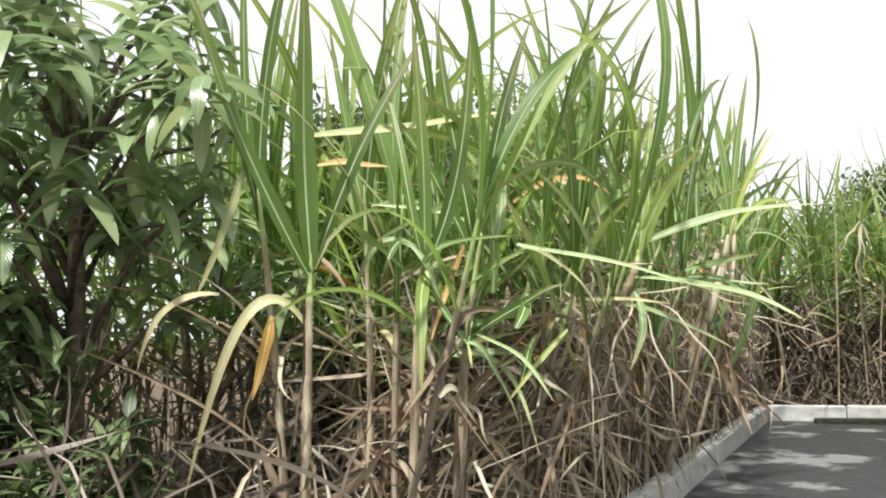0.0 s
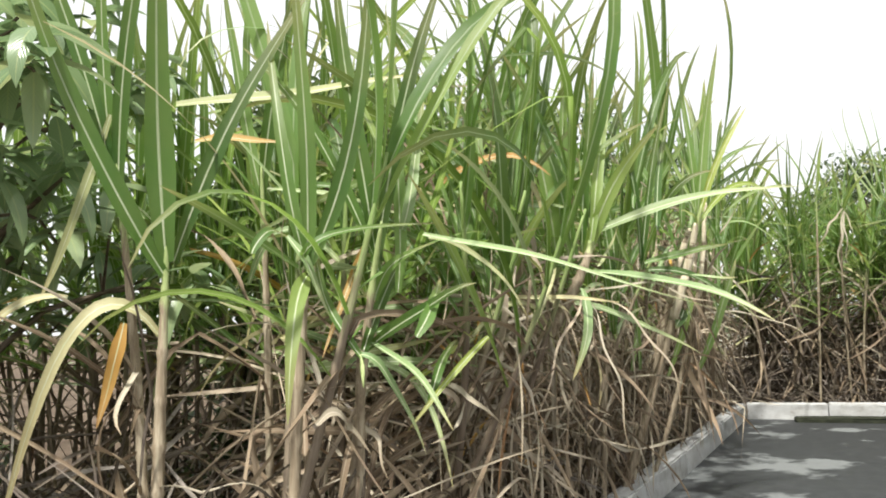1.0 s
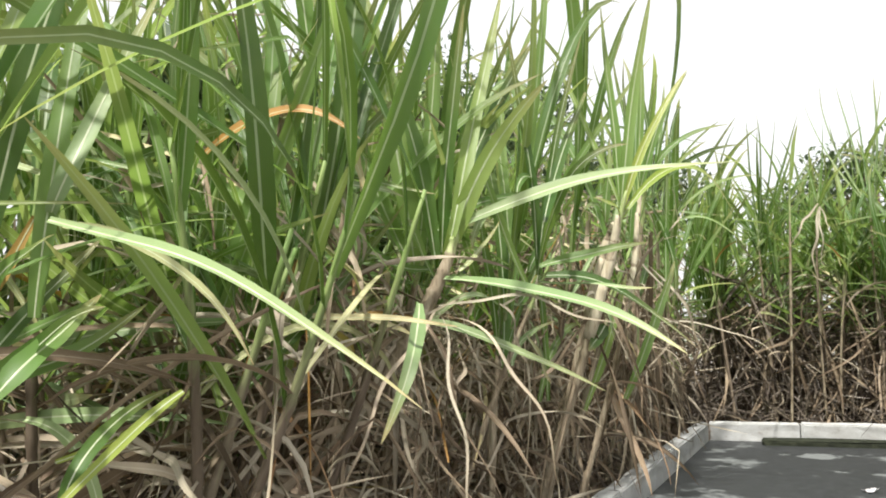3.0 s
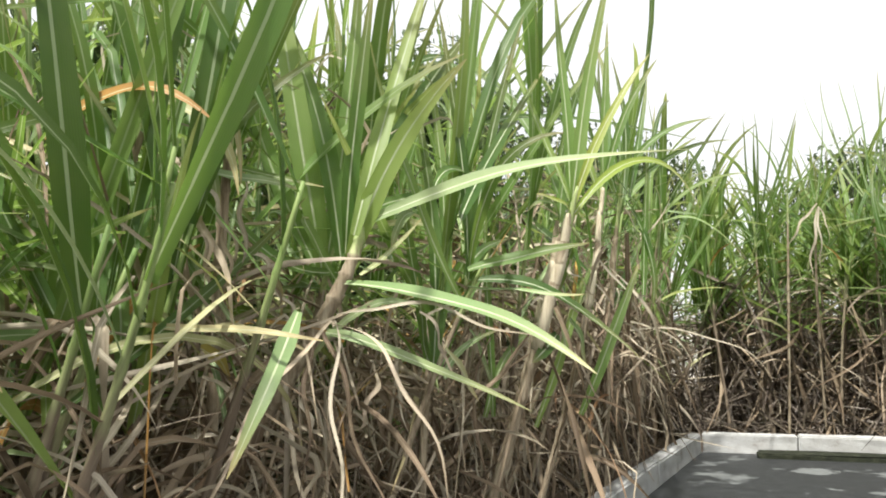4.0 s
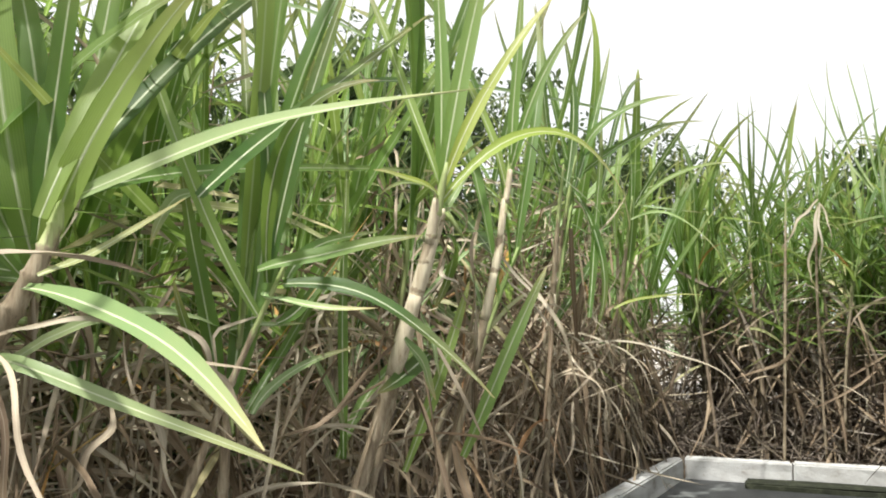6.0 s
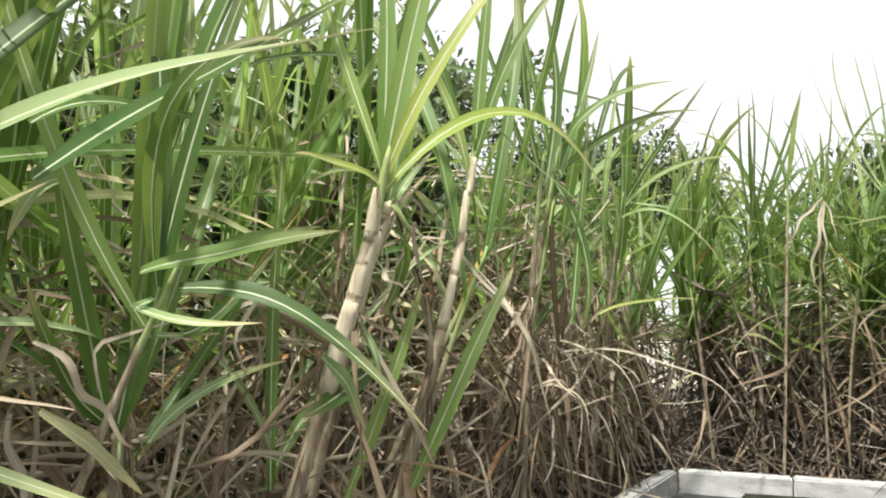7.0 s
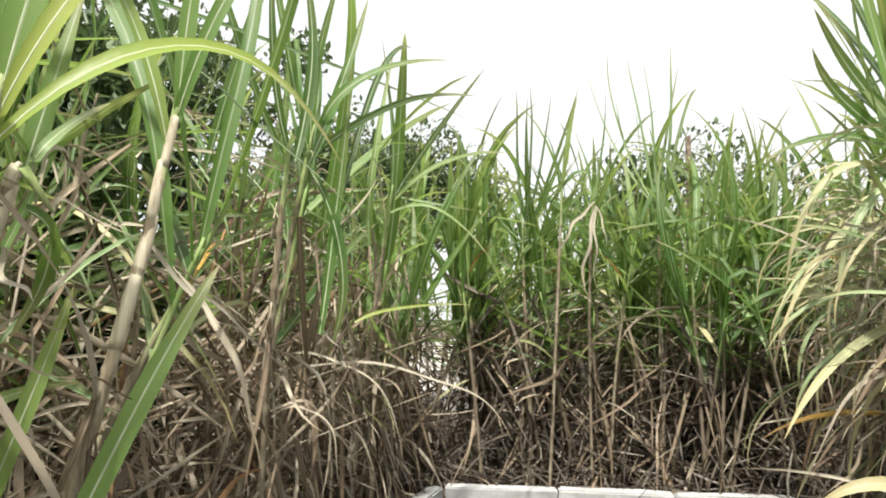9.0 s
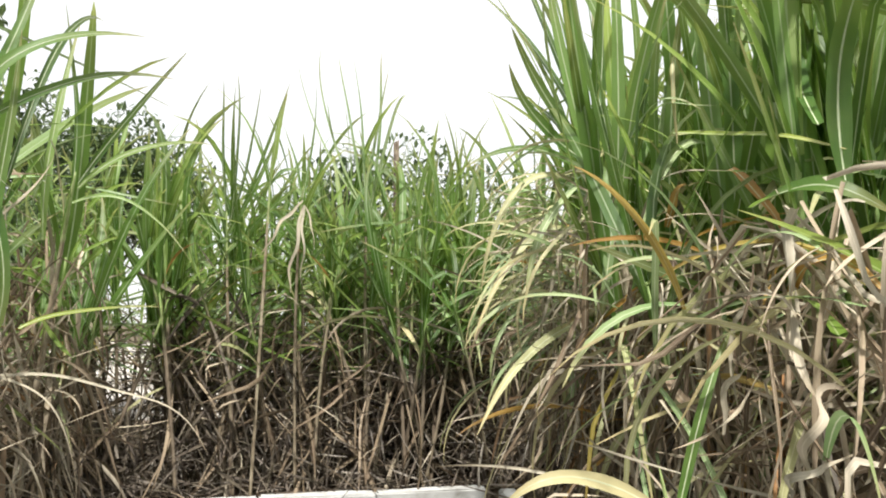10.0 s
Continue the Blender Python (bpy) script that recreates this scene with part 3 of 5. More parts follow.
def husks(stem, r, s0, s1, count, root, back):
    """Papery sheaths that clasp the stem, each a little open at its upper edge."""
    p0, p1, p2 = [Vector(p) for p in stem]
    ctl = p1 * 2 - (p0 + p2) / 2
    step = (s1 - s0) / count
    for n in range(count):
        path, radii = [], []
        last = n == count - 1
        for i in range(8):
            q = i / 7
            s = s0 + step * (n + (1.0 if last else 1.12) * q)
            side = Vector((0.35 * r * math.sin(2.4 * n), -0.35 * r * math.cos(2.4 * n), 0)) * q
            path.append(p0 * (1 - s) ** 2 + ctl * (2 * s * (1 - s)) + p2 * s * s + side)
            thin = 1 - 0.45 * max(0, s - 0.6) / 0.4
            radii.append(r * max(0.12, thin * (1.06 + 0.16 * math.sin(math.pi * q * 0.9) + 0.05 * math.sin(5 * n + 6 * q)) * (1 - 0.10 * q ** 4)))
        v, f, u = tube(path, radii, 9)
        part("sheath", mesh_of("sheath", [tuple(q) for q in v], f, HUSK, u), root, back, "pale papery sheath")


def hero(stem, r, leaves, label, group, ragged=0, seed=1, husk=None):
    rg = random.Random(seed)
    face = Vector((-0.62, -0.66, 0.42)) if group == ACROSS else LANE
    foot = Vector(stem[0])
    root = tagged(new("sugarcane_stalk"), label, "sugarcane", group)
    root.matrix_basis = Matrix.Translation(foot)
    back = Matrix.Translation(-foot)
    v, f, u = bent_stem(stem, r)
    part("stem", mesh_of("stem", [tuple(q) for q in v], f, SHEATH, u), root, back)
    if husk:
        husks(stem, r, *husk, root, back)
    for p0, p1, p2, w, mat in leaves:
        dead = mat in (STRAW, STRAWP)
        v, f, u = ribbon(p0, p1, p2, w * (0.75 if dead else 1), rg.uniform(-190, 190) if dead else rg.uniform(-35, 35), face, 20 if dead else 14, curl=0.012 if dead else 0.004)
        lf = part("dry_leaf" if dead else "leaf", mesh_of("leaf", v, f, mat, u), root, back)
        if not dead:
            part("midrib", mesh_of("midrib", *rib_of(v), RIB, None), lf, None, "pale raised midrib")
    a, b, c = [Vector(p) for p in stem]
    for _ in range(ragged):
        s = rg.uniform(0.2, 0.62)
        p = a.lerp(b, 2 * s) if s < 0.5 else b.lerp(c, 2 * s - 1)
        kd = rg.choice(HANG + DRY + BLEACH)
        part("dry_leaf", kd.me, root, back @ Matrix.Translation(p) @ rot("Z", rg.uniform(0, 360)) @ Matrix.Scale(rg.uniform(0.6, 1.0), 4))
    return root


hero([(-0.04, 1.72, 0.10), (-0.04, 1.75, 0.55), (-0.03, 1.77, 1.10)], 0.015, [
    ((-0.03, 1.77, 1.08), (-0.04, 1.74, 1.46), (-0.03, 1.70, 2.06), 0.072, GREEN),
    ((-0.03, 1.76, 1.05), (-0.18, 1.65, 1.40), (-0.32, 1.55, 1.87), 0.055, GREEN),
    ((-0.02, 1.79, 1.08), (0.11, 1.85, 1.45), (0.30, 1.95, 1.83), 0.045, GREEN),
    ((-0.05, 1.77, 0.91), (-0.19, 1.66, 0.93), (-0.33, 1.60, 0.45), 0.034, PALE),
    ((-0.17, 1.85, 0.94), (-0.19, 1.83, 0.82), (-0.22, 1.82, 0.69), 0.035, GOLD)],
    "green sugarcane with broad upright leaves and one pale drooping leaf", BY_CURB, 7, 2)
hero([(-0.15, 1.95, 0.10), (-0.19, 1.98, 0.70), (-0.25, 1.98, 1.30)], 0.014, [
    ((-0.08, 1.95, 1.51), (0.25, 1.98, 1.54), (0.58, 2.00, 1.58), 0.036, PALE),
    ((-0.27, 1.97, 1.50), (-0.36, 1.95, 1.21), (-0.45, 1.95, 1.00), 0.026, PALE),
    ((-0.37, 1.95, 1.01), (-0.53, 1.92, 0.97), (-0.61, 1.90, 0.78), 0.024, PALE),
    ((-0.09, 2.10, 1.45), (0.04, 2.10, 1.45), (0.16, 2.10, 1.43), 0.030, GOLD),
    ((-0.25, 1.98, 1.25), (-0.22, 1.98, 1.80), (-0.10, 1.98, 2.30), 0.045, GREEN),
    ((-0.25, 1.98, 1.22), (-0.30, 1.98, 1.70), (-0.30, 1.98, 2.20), 0.036, GREEN),
    ((-0.25, 1.98, 1.25), (-0.38, 1.95, 1.75), (-0.55, 1.92, 2.15), 0.045, GREEN)],
    "sugarcane with a dry sheathed stem and yellowing leaves", BY_CURB, 12, 3)
hero([(0.36, 2.00, 0.10), (0.38, 1.97, 0.60), (0.45, 1.92, 1.10)], 0.014, [
    ((0.57, 1.89, 1.14), (0.89, 1.70, 1.04), (1.15, 1.35, 0.92), 0.024, PALEG),
    ((0.58, 1.91, 1.13), (0.71, 1.99, 1.08), (0.83, 2.03, 0.92), 0.020, PALE),
    ((0.44, 1.94, 0.98), (0.49, 1.92, 1.07), (0.60, 1.86, 1.11), 0.030, GREEN),
    ((0.42, 1.94, 0.86), (0.58, 1.85, 0.96), (0.70, 1.80, 1.01), 0.034, GREEN),
    ((0.42, 1.95, 0.88), (0.56, 1.70, 0.81), (0.65, 1.60, 0.70), 0.026, PALEG),
    ((0.72, 2.02, 0.88), (0.63, 1.95, 0.79), (0.52, 1.90, 0.66), 0.018, LIME),
    ((0.48, 2.30, 0.75), (0.64, 2.20, 0.73), (0.76, 2.10, 0.62), 0.022, STRAWP),
    ((0.40, 2.15, 1.18), (0.34, 2.10, 1.02), (0.29, 2.00, 0.84), 0.022, GOLD),
    ((0.36, 2.05, 0.64), (0.41, 1.95, 0.665), (0.48, 1.90, 0.55), 0.022, STRAWP),
    ((0.36, 2.20, 0.82), (0.53, 2.10, 0.74), (0.62, 2.00, 0.50), 0.024, PALEG),
    ((0.45, 1.93, 1.08), (0.38, 1.98, 1.50), (0.32, 2.05, 1.95), 0.050, GREEN),
    ((0.45, 1.93, 1.08), (0.52, 1.98, 1.50), (0.64, 2.05, 1.90), 0.045, GREEN),
    ((0.45, 1.93, 1.05), (0.30, 1.95, 1.40), (0.10, 1.95, 1.66), 0.036, GREEN)],
    "sugarcane with two pale leaves bowed over the curb", BY_CURB, 10, 4)
hero([(0.02, 2.42, 0.10), (0.03, 2.40, 0.70), (0.02, 2.38, 1.35)], 0.013, [
    ((0.00, 2.30, 1.05), (0.17, 2.22, 1.20), (0.41, 2.20, 0.94), 0.026, PALEG),
    ((0.04, 2.40, 1.35), (0.30, 2.40, 1.35), (0.67, 2.40, 1.23), 0.024, GREEN),
    ((0.06, 2.30, 1.34), (0.27, 2.22, 1.30), (0.49, 2.20, 1.23), 0.020, PALEG),
    ((0.02, 2.38, 1.32), (0.06, 2.40, 1.70), (0.16, 2.42, 2.15), 0.048, GREEN),
    ((0.02, 2.38, 1.32), (-0.06, 2.40, 1.70), (-0.12, 2.42, 2.10), 0.040, GREEN)],
    "green sugarcane with a thin leaf held out level", BY_CURB, 9, 15)
hero([(1.92, 5.55, 0.10), (1.98, 5.45, 0.90), (2.10, 5.32, 1.70)], 0.015, [
    ((2.00, 5.30, 0.78), (2.15, 5.20, 0.79), (2.24, 5.10, 0.58), 0.016, STRAWP),
    ((2.00, 5.45, 0.92), (2.55, 5.55, 0.90), (2.88, 5.50, 0.66), 0.014, STRAWP),
    ((2.00, 5.45, 0.95), (2.30, 5.35, 0.92), (2.45, 5.30, 0.60), 0.014, STRAWP),
    ((2.12, 5.30, 1.70), (2.26, 5.30, 1.94), (2.61, 5.40, 2.07), 0.036, GREEN),
    ((2.10, 5.32, 1.66), (2.40, 5.38, 1.88), (2.73, 5.50, 1.97), 0.030, GREEN),
    ((2.10, 5.32, 1.68), (2.12, 5.32, 2.02), (2.20, 5.32, 2.36), 0.036, GREEN),
    ((2.10, 5.32, 1.68), (2.00, 5.32, 2.10), (1.94, 5.32, 2.50), 0.036, GREEN),
    ((2.10, 5.32, 1.62), (2.22, 5.25, 1.30), (2.18, 5.22, 0.98), 0.045, GREEN)],
    "sugarcane in a sheaf of brown dead leaves, tips arching out", BY_CURB, 22, 16)
hero([(2.30, 6.50, 0.10), (2.38, 6.40, 0.90), (2.46, 6.22, 1.65)], 0.013, [
    ((2.48, 6.20, 1.68), (2.66, 6.20, 1.97), (2.90, 6.20, 2.31), 0.030, GREEN),
    ((2.48, 6.20, 1.66), (2.72, 6.20, 1.85), (3.02, 6.20, 1.90), 0.026, GREEN),
    ((2.46, 6.22, 1.62), (2.46, 6.22, 2.00), (2.40, 6.22, 2.45), 0.034, GREEN),
    ((2.46, 6.22, 1.60), (2.70, 6.15, 1.60), (2.92, 6.10, 1.36), 0.024, GREEN)],
    "sugarcane with narrow leaves arching over the corner", BY_CURB, 12, 17)
hero([(0.42, 2.80, 0.10), (0.55, 2.76, 1.05), (0.76, 2.75, 1.65)], 0.018, [
    ((0.60, 2.85, 1.40), (0.86, 2.80, 1.35), (1.07, 2.78, 1.30), 0.022, GREEN),
    ((0.72, 2.60, 1.00), (0.94, 2.55, 0.99), (1.13, 2.50, 0.97), 0.018, PALE),
    ((0.57, 2.54, 1.37), (0.76, 2.49, 1.45), (0.93, 2.48, 1.38), 0.030, GOLD),
    ((0.67, 2.75, 1.50), (0.84, 2.70, 1.43), (0.91, 2.68, 1.27), 0.030, PALE),
    ((0.68, 2.74, 1.45), (0.78, 2.68, 1.20), (0.84, 2.66, 0.95), 0.030, STRAW),
    ((0.68, 2.74, 1.42), (0.85, 2.68, 1.18), (0.95, 2.66, 0.85), 0.024, STRAWP),
    ((0.62, 2.75, 1.32), (0.66, 2.70, 1.10), (0.70, 2.68, 0.80), 0.030, STRAW),
    ((0.76, 2.75, 1.62), (0.72, 2.75, 1.95), (0.62, 2.75, 2.35), 0.050, GREEN),
    ((0.76, 2.75, 1.62), (0.86, 2.72, 1.95), (1.02, 2.70, 2.25), 0.050, GREEN)],
    "leaning sugarcane with a dry brown stem and orange dead leaf", BY_CURB, 12, 5)
hero([(0.41, 2.93, 0.10), (0.94, 2.96, 0.87), (1.11, 3.00, 1.23)], 0.021, [
    ((1.08, 2.96, 1.09), (1.39, 2.75, 1.03), (1.63, 2.57, 0.90), 0.044, PALEG),
    ((1.08, 3.00, 1.14), (1.20, 3.00, 1.42), (1.38, 3.00, 1.65), 0.060, GREEN),
    ((1.05, 3.05, 1.16), (0.98, 3.10, 1.53), (0.84, 3.15, 1.93), 0.060, GREEN),
    ((1.07, 3.00, 1.17), (1.10, 3.00, 1.50), (1.15, 3.00, 1.88), 0.045, GREEN),
    ((1.10, 3.00, 1.24), (1.51, 2.95, 1.36), (1.88, 2.80, 1.36), 0.042, PALEG),
    ((1.03, 2.70, 1.02), (1.03, 2.52, 0.90), (0.97, 2.45, 0.73), 0.038, PALEG),
    ((1.00, 2.98, 0.98), (1.22, 2.95, 0.92), (1.52, 3.10, 0.77), 0.030, PALEG),
    ((0.98, 2.97, 0.95), (0.95, 2.92, 0.75), (1.06, 2.88, 0.48), 0.018, STRAWP),
    ((1.02, 2.97, 1.02), (1.10, 2.90, 0.80), (1.22, 2.86, 0.50), 0.016, STRAW),
    ((0.98, 2.96, 0.95), (0.86, 2.90, 0.75), (0.80, 2.84, 0.46), 0.017, STRAWP),
    ((1.00, 2.96, 1.00), (1.00, 2.88, 0.80), (1.02, 2.84, 0.56), 0.015, STRAW),
    ((1.06, 2.92, 1.00), (1.25, 2.72, 0.87), (1.36, 2.70, 0.60), 0.011, STRAWP),
    ((1.06, 2.92, 1.00), (1.12, 2.66, 0.78), (1.16, 2.60, 0.48), 0.010, STRAWP),
    ((1.06, 2.92, 1.00), (0.95, 2.66, 0.82), (0.84, 2.60, 0.55), 0.013, STRAWP),
    ((1.06, 2.92, 1.02), (1.28, 2.82, 1.03), (1.52, 2.85, 0.96), 0.013, STRAWP),
    ((0.98, 2.97, 0.95), (0.80, 2.90, 0.80), (0.66, 2.85, 0.50), 0.024, STRAW)],
    "leaning sugarcane with a long pale leaf hanging over the curb", BY_CURB, 16, 6)
hero([(1.02, 3.40, 0.10), (1.16, 3.38, 0.60), (1.38, 3.36, 1.12)], 0.010, [
    ((1.38, 3.40, 1.12), (1.61, 3.40, 1.07), (1.84, 3.35, 0.88), 0.040, GREEN),
    ((1.36, 3.30, 1.14), (1.52, 3.30, 1.18), (1.70, 3.30, 1.21), 0.035, GREEN),
    ((1.36, 3.35, 1.10), (1.50, 3.05, 1.07), (1.66, 3.05, 1.06), 0.022, PALEG),
    ((1.36, 3.36, 1.12), (1.45, 3.20, 1.40), (1.63, 3.20, 1.50), 0.034, GREEN),
    ((1.36, 3.36, 1.12), (1.34, 3.38, 1.50), (1.28, 3.40, 1.95), 0.036, GREEN),
    ((1.36, 3.36, 1.12), (1.42, 3.42, 1.50), (1.54, 3.50, 1.95), 0.034, GREEN),
    ((1.34, 3.36, 1.05), (1.20, 3.25, 1.40), (1.10, 3.20, 1.80), 0.034, GREEN)],
    "green sugarcane with a drooping leaf with a white midrib", BY_CURB, 9, 8)
hero([(1.50, 4.15, 0.10), (1.74, 4.12, 0.90), (1.85, 4.20, 1.53)], 0.013, [
    ((1.72, 3.98, 0.66), (1.86, 4.00, 0.98), (1.96, 4.10, 1.20), 0.046, GREEN),
    ((1.56, 3.95, 0.62), (1.68, 3.95, 0.95), (1.74, 3.96, 1.15), 0.036, GREEN),
    ((1.80, 4.20, 1.25), (1.94, 4.20, 1.11), (2.02, 4.10, 1.05), 0.016, STRAWP),
    ((1.86, 4.18, 1.20), (1.98, 4.12, 1.05), (2.05, 4.08, 0.80), 0.018, STRAWP),
    ((1.85, 4.20, 1.50), (1.87, 4.22, 1.80), (1.90, 4.25, 2.20), 0.040, GREEN),
    ((1.85, 4.20, 1.50), (1.95, 4.22, 1.80), (2.10, 4.30, 2.05), 0.035, GREEN),
    ((1.84, 4.18, 1.45), (1.74, 4.20, 1.75), (1.60, 4.20, 2.00), 0.035, GREEN)],
    "slender sugarcane with a pale bare stem", BY_CURB, 8, 9, (0.60, 0.98, 4))
hero([(3.78, 7.20, 0.10), (3.72, 7.08, 1.10), (3.69, 6.92, 1.80)], 0.009, [
    ((3.69, 6.88, 1.77), (3.61, 6.80, 1.51), (3.58, 6.78, 1.27), 0.032, STRAWP),
    ((3.69, 6.88, 1.77), (3.66, 6.82, 1.52), (3.67, 6.80, 1.29), 0.028, STRAWP),
    ((3.68, 6.88, 1.78), (3.53, 6.80, 1.64), (3.43, 6.78, 1.46), 0.024, STRAWP),
    ((3.70, 6.90, 1.77), (3.73, 6.85, 1.58), (3.65, 6.80, 1.35), 0.020, STRAWP),
    ((3.69, 6.92, 1.80), (3.66, 6.95, 2.00), (3.60, 7.00, 2.25), 0.030, GREEN),
    ((3.69, 6.92, 1.80), (3.75, 6.95, 2.10), (3.78, 6.95, 2.50), 0.022, GREEN)],
    "dead sugarcane top with bleached hanging leaves", BEHIND, 6, 10)
hero([(3.52, 7.22, 0.10), (3.54, 7.15, 1.10), (3.56, 7.10, 1.95)], 0.010, [
    ((3.56, 7.10, 1.93), (3.59, 7.10, 2.19), (3.65, 7.10, 2.46), 0.044, GREEN),
    ((3.56, 7.10, 1.90), (3.50, 7.08, 2.10), (3.42, 7.06, 2.25), 0.022, GREEN),
    ((3.56, 7.10, 1.90), (3.66, 7.08, 2.00), (3.80, 7.05, 1.95), 0.022, GREEN)],
    "sugarcane with a dark withered top leaf", BEHIND, 6, 18)
hero([(4.10, 4.35, 0.10), (4.00, 4.52, 0.90), (4.09, 4.90, 1.70)], 0.016, [
    ((4.09, 4.90, 1.12), (3.79, 4.85, 1.01), (3.55, 4.80, 0.76), 0.036, PALE),
    ((4.10, 5.00, 1.44), (3.88, 5.00, 1.40), (3.66, 5.00, 1.06), 0.034, PALE),
    ((4.09, 5.00, 1.65), (3.83, 5.00, 1.58), (3.72, 5.05, 1.22), 0.030, PALE),
    ((4.08, 4.95, 1.62), (3.88, 4.90, 1.43), (3.81, 4.90, 1.20), 0.030, PALEG),
    ((4.10, 4.90, 1.70), (3.96, 5.00, 1.98), (3.82, 5.00, 2.20), 0.045, GREEN),
    ((4.10, 4.90, 1.70), (3.93, 5.00, 1.87), (3.81, 5.00, 2.06), 0.045, GREEN),
    ((4.10, 4.90, 1.66), (3.88, 5.00, 1.75), (3.62, 5.00, 1.65), 0.030, GREEN),
    ((4.10, 4.90, 1.70), (4.15, 4.88, 2.10), (4.12, 4.85, 2.60), 0.050, GREEN),
    ((4.10, 4.90, 1.70), (4.02, 4.95, 2.10), (3.96, 5.00, 2.55), 0.045, GREEN),
    ((4.03, 4.60, 0.95), (3.75, 4.70, 0.92), (3.50, 4.75, 0.50), 0.024, STRAWP)],
    "tall sugarcane with a spray of straw-yellow drooping leaves", ACROSS, 14, 11)
hero([(4.20, 4.45, 0.10), (4.24, 4.55, 1.00), (4.30, 4.68, 1.90)], 0.017, [
    ((4.30, 4.70, 1.97), (4.18, 4.65, 1.58), (3.94, 4.60, 1.06), 0.050, PALEG),
    ((4.29, 4.50, 1.71), (4.02, 4.42, 1.62), (3.89, 4.40, 1.35), 0.035, PALEG),
    ((4.30, 4.68, 1.85), (4.28, 4.68, 2.30), (4.20, 4.66, 2.80), 0.055, GREEN),
    ((4.30, 4.68, 1.85), (4.40, 4.62, 2.25), (4.46, 4.60, 2.70), 0.055, GREEN),
    ((4.26, 4.60, 1.20), (4.02, 4.45, 1.10), (3.90, 4.35, 0.75), 0.026, STRAWP)],
    "tall sugarcane with faded leaves bending down", ACROSS, 14, 12)
hero([(4.62, 4.10, 0.10), (4.60, 4.18, 0.90), (4.62, 4.25, 1.75)], 0.017, [
    ((4.62, 4.25, 1.47), (4.28, 4.20, 1.55), (4.03, 4.15, 1.27), 0.048, PALE),
    ((4.62, 4.25, 1.27), (4.42, 4.20, 1.33), (4.09, 4.15, 1.16), 0.036, GOLD),
    ((4.50, 4.15, 1.74), (4.39, 4.08, 1.54), (4.30, 4.06, 1.33), 0.045, PALEG),
    ((4.58, 4.20, 0.95), (4.07, 4.10, 1.01), (3.74, 4.00, 0.79), 0.034, STRAWP),
    ((4.58, 4.15, 0.87), (4.13, 4.00, 0.86), (3.97, 3.95, 0.65), 0.034, STRAWP),
    ((4.60, 4.28, 1.73), (4.23, 4.30, 1.71), (3.91, 4.30, 1.66), 0.022, PALEG),
    ((4.62, 4.25, 1.70), (4.60, 4.25, 2.10), (4.52, 4.25, 2.60), 0.055, GREEN),
    ((4.62, 4.25, 1.70), (4.72, 4.25, 2.10), (4.88, 4.25, 2.50), 0.050, GREEN)],
    "tall sugarcane with pale, golden and bleached bent leaves", ACROSS, 16, 13)
hero([(3.62, 3.72, 0.10), (3.50, 3.80, 0.40), (3.42, 3.85, 0.74)], 0.009, [
    ((3.42, 3.85, 0.72), (3.22, 3.90, 0.81), (3.08, 3.95, 0.75), 0.032, PALE),
    ((3.43, 3.84, 0.70), (3.50, 3.82, 0.95), (3.62, 3.85, 1.10), 0.024, GREEN)],
    "low sugarcane shoot with a pale yellow leaf", ACROSS, 2, 14)
hero([(0.24, 1.82, 0.10), (0.27, 1.84, 0.84), (0.30, 1.81, 1.06)], 0.014, [
    ((0.30, 1.81, 1.05), (0.30, 1.80, 1.39), (0.28, 1.76, 1.83), 0.045, GREEN),
    ((0.30, 1.81, 1.06), (0.41, 1.86, 1.42), (0.45, 1.89, 1.90), 0.046, GREEN),
    ((0.30, 1.80, 1.06), (0.25, 1.78, 1.33), (0.16, 1.97, 1.74), 0.035, GREEN),
    ((0.30, 1.81, 1.04), (0.30, 1.68, 0.94), (0.31, 1.58, 0.72), 0.041, GREEN),
    ((0.22, 1.63, 1.08), (0.24, 1.68, 1.13), (0.27, 1.75, 1.13), 0.024, GREEN),
    ((0.27, 1.74, 1.13), (0.32, 1.74, 1.05), (0.36, 1.76, 0.94), 0.022, PALEG),
    ((0.29, 1.80, 1.04), (0.38, 1.74, 1.13), (0.62, 2.05, 1.18), 0.019, GREEN)],
    "dark green sugarcane with broad upright leaves beside the curb", BY_CURB, 3, 31)
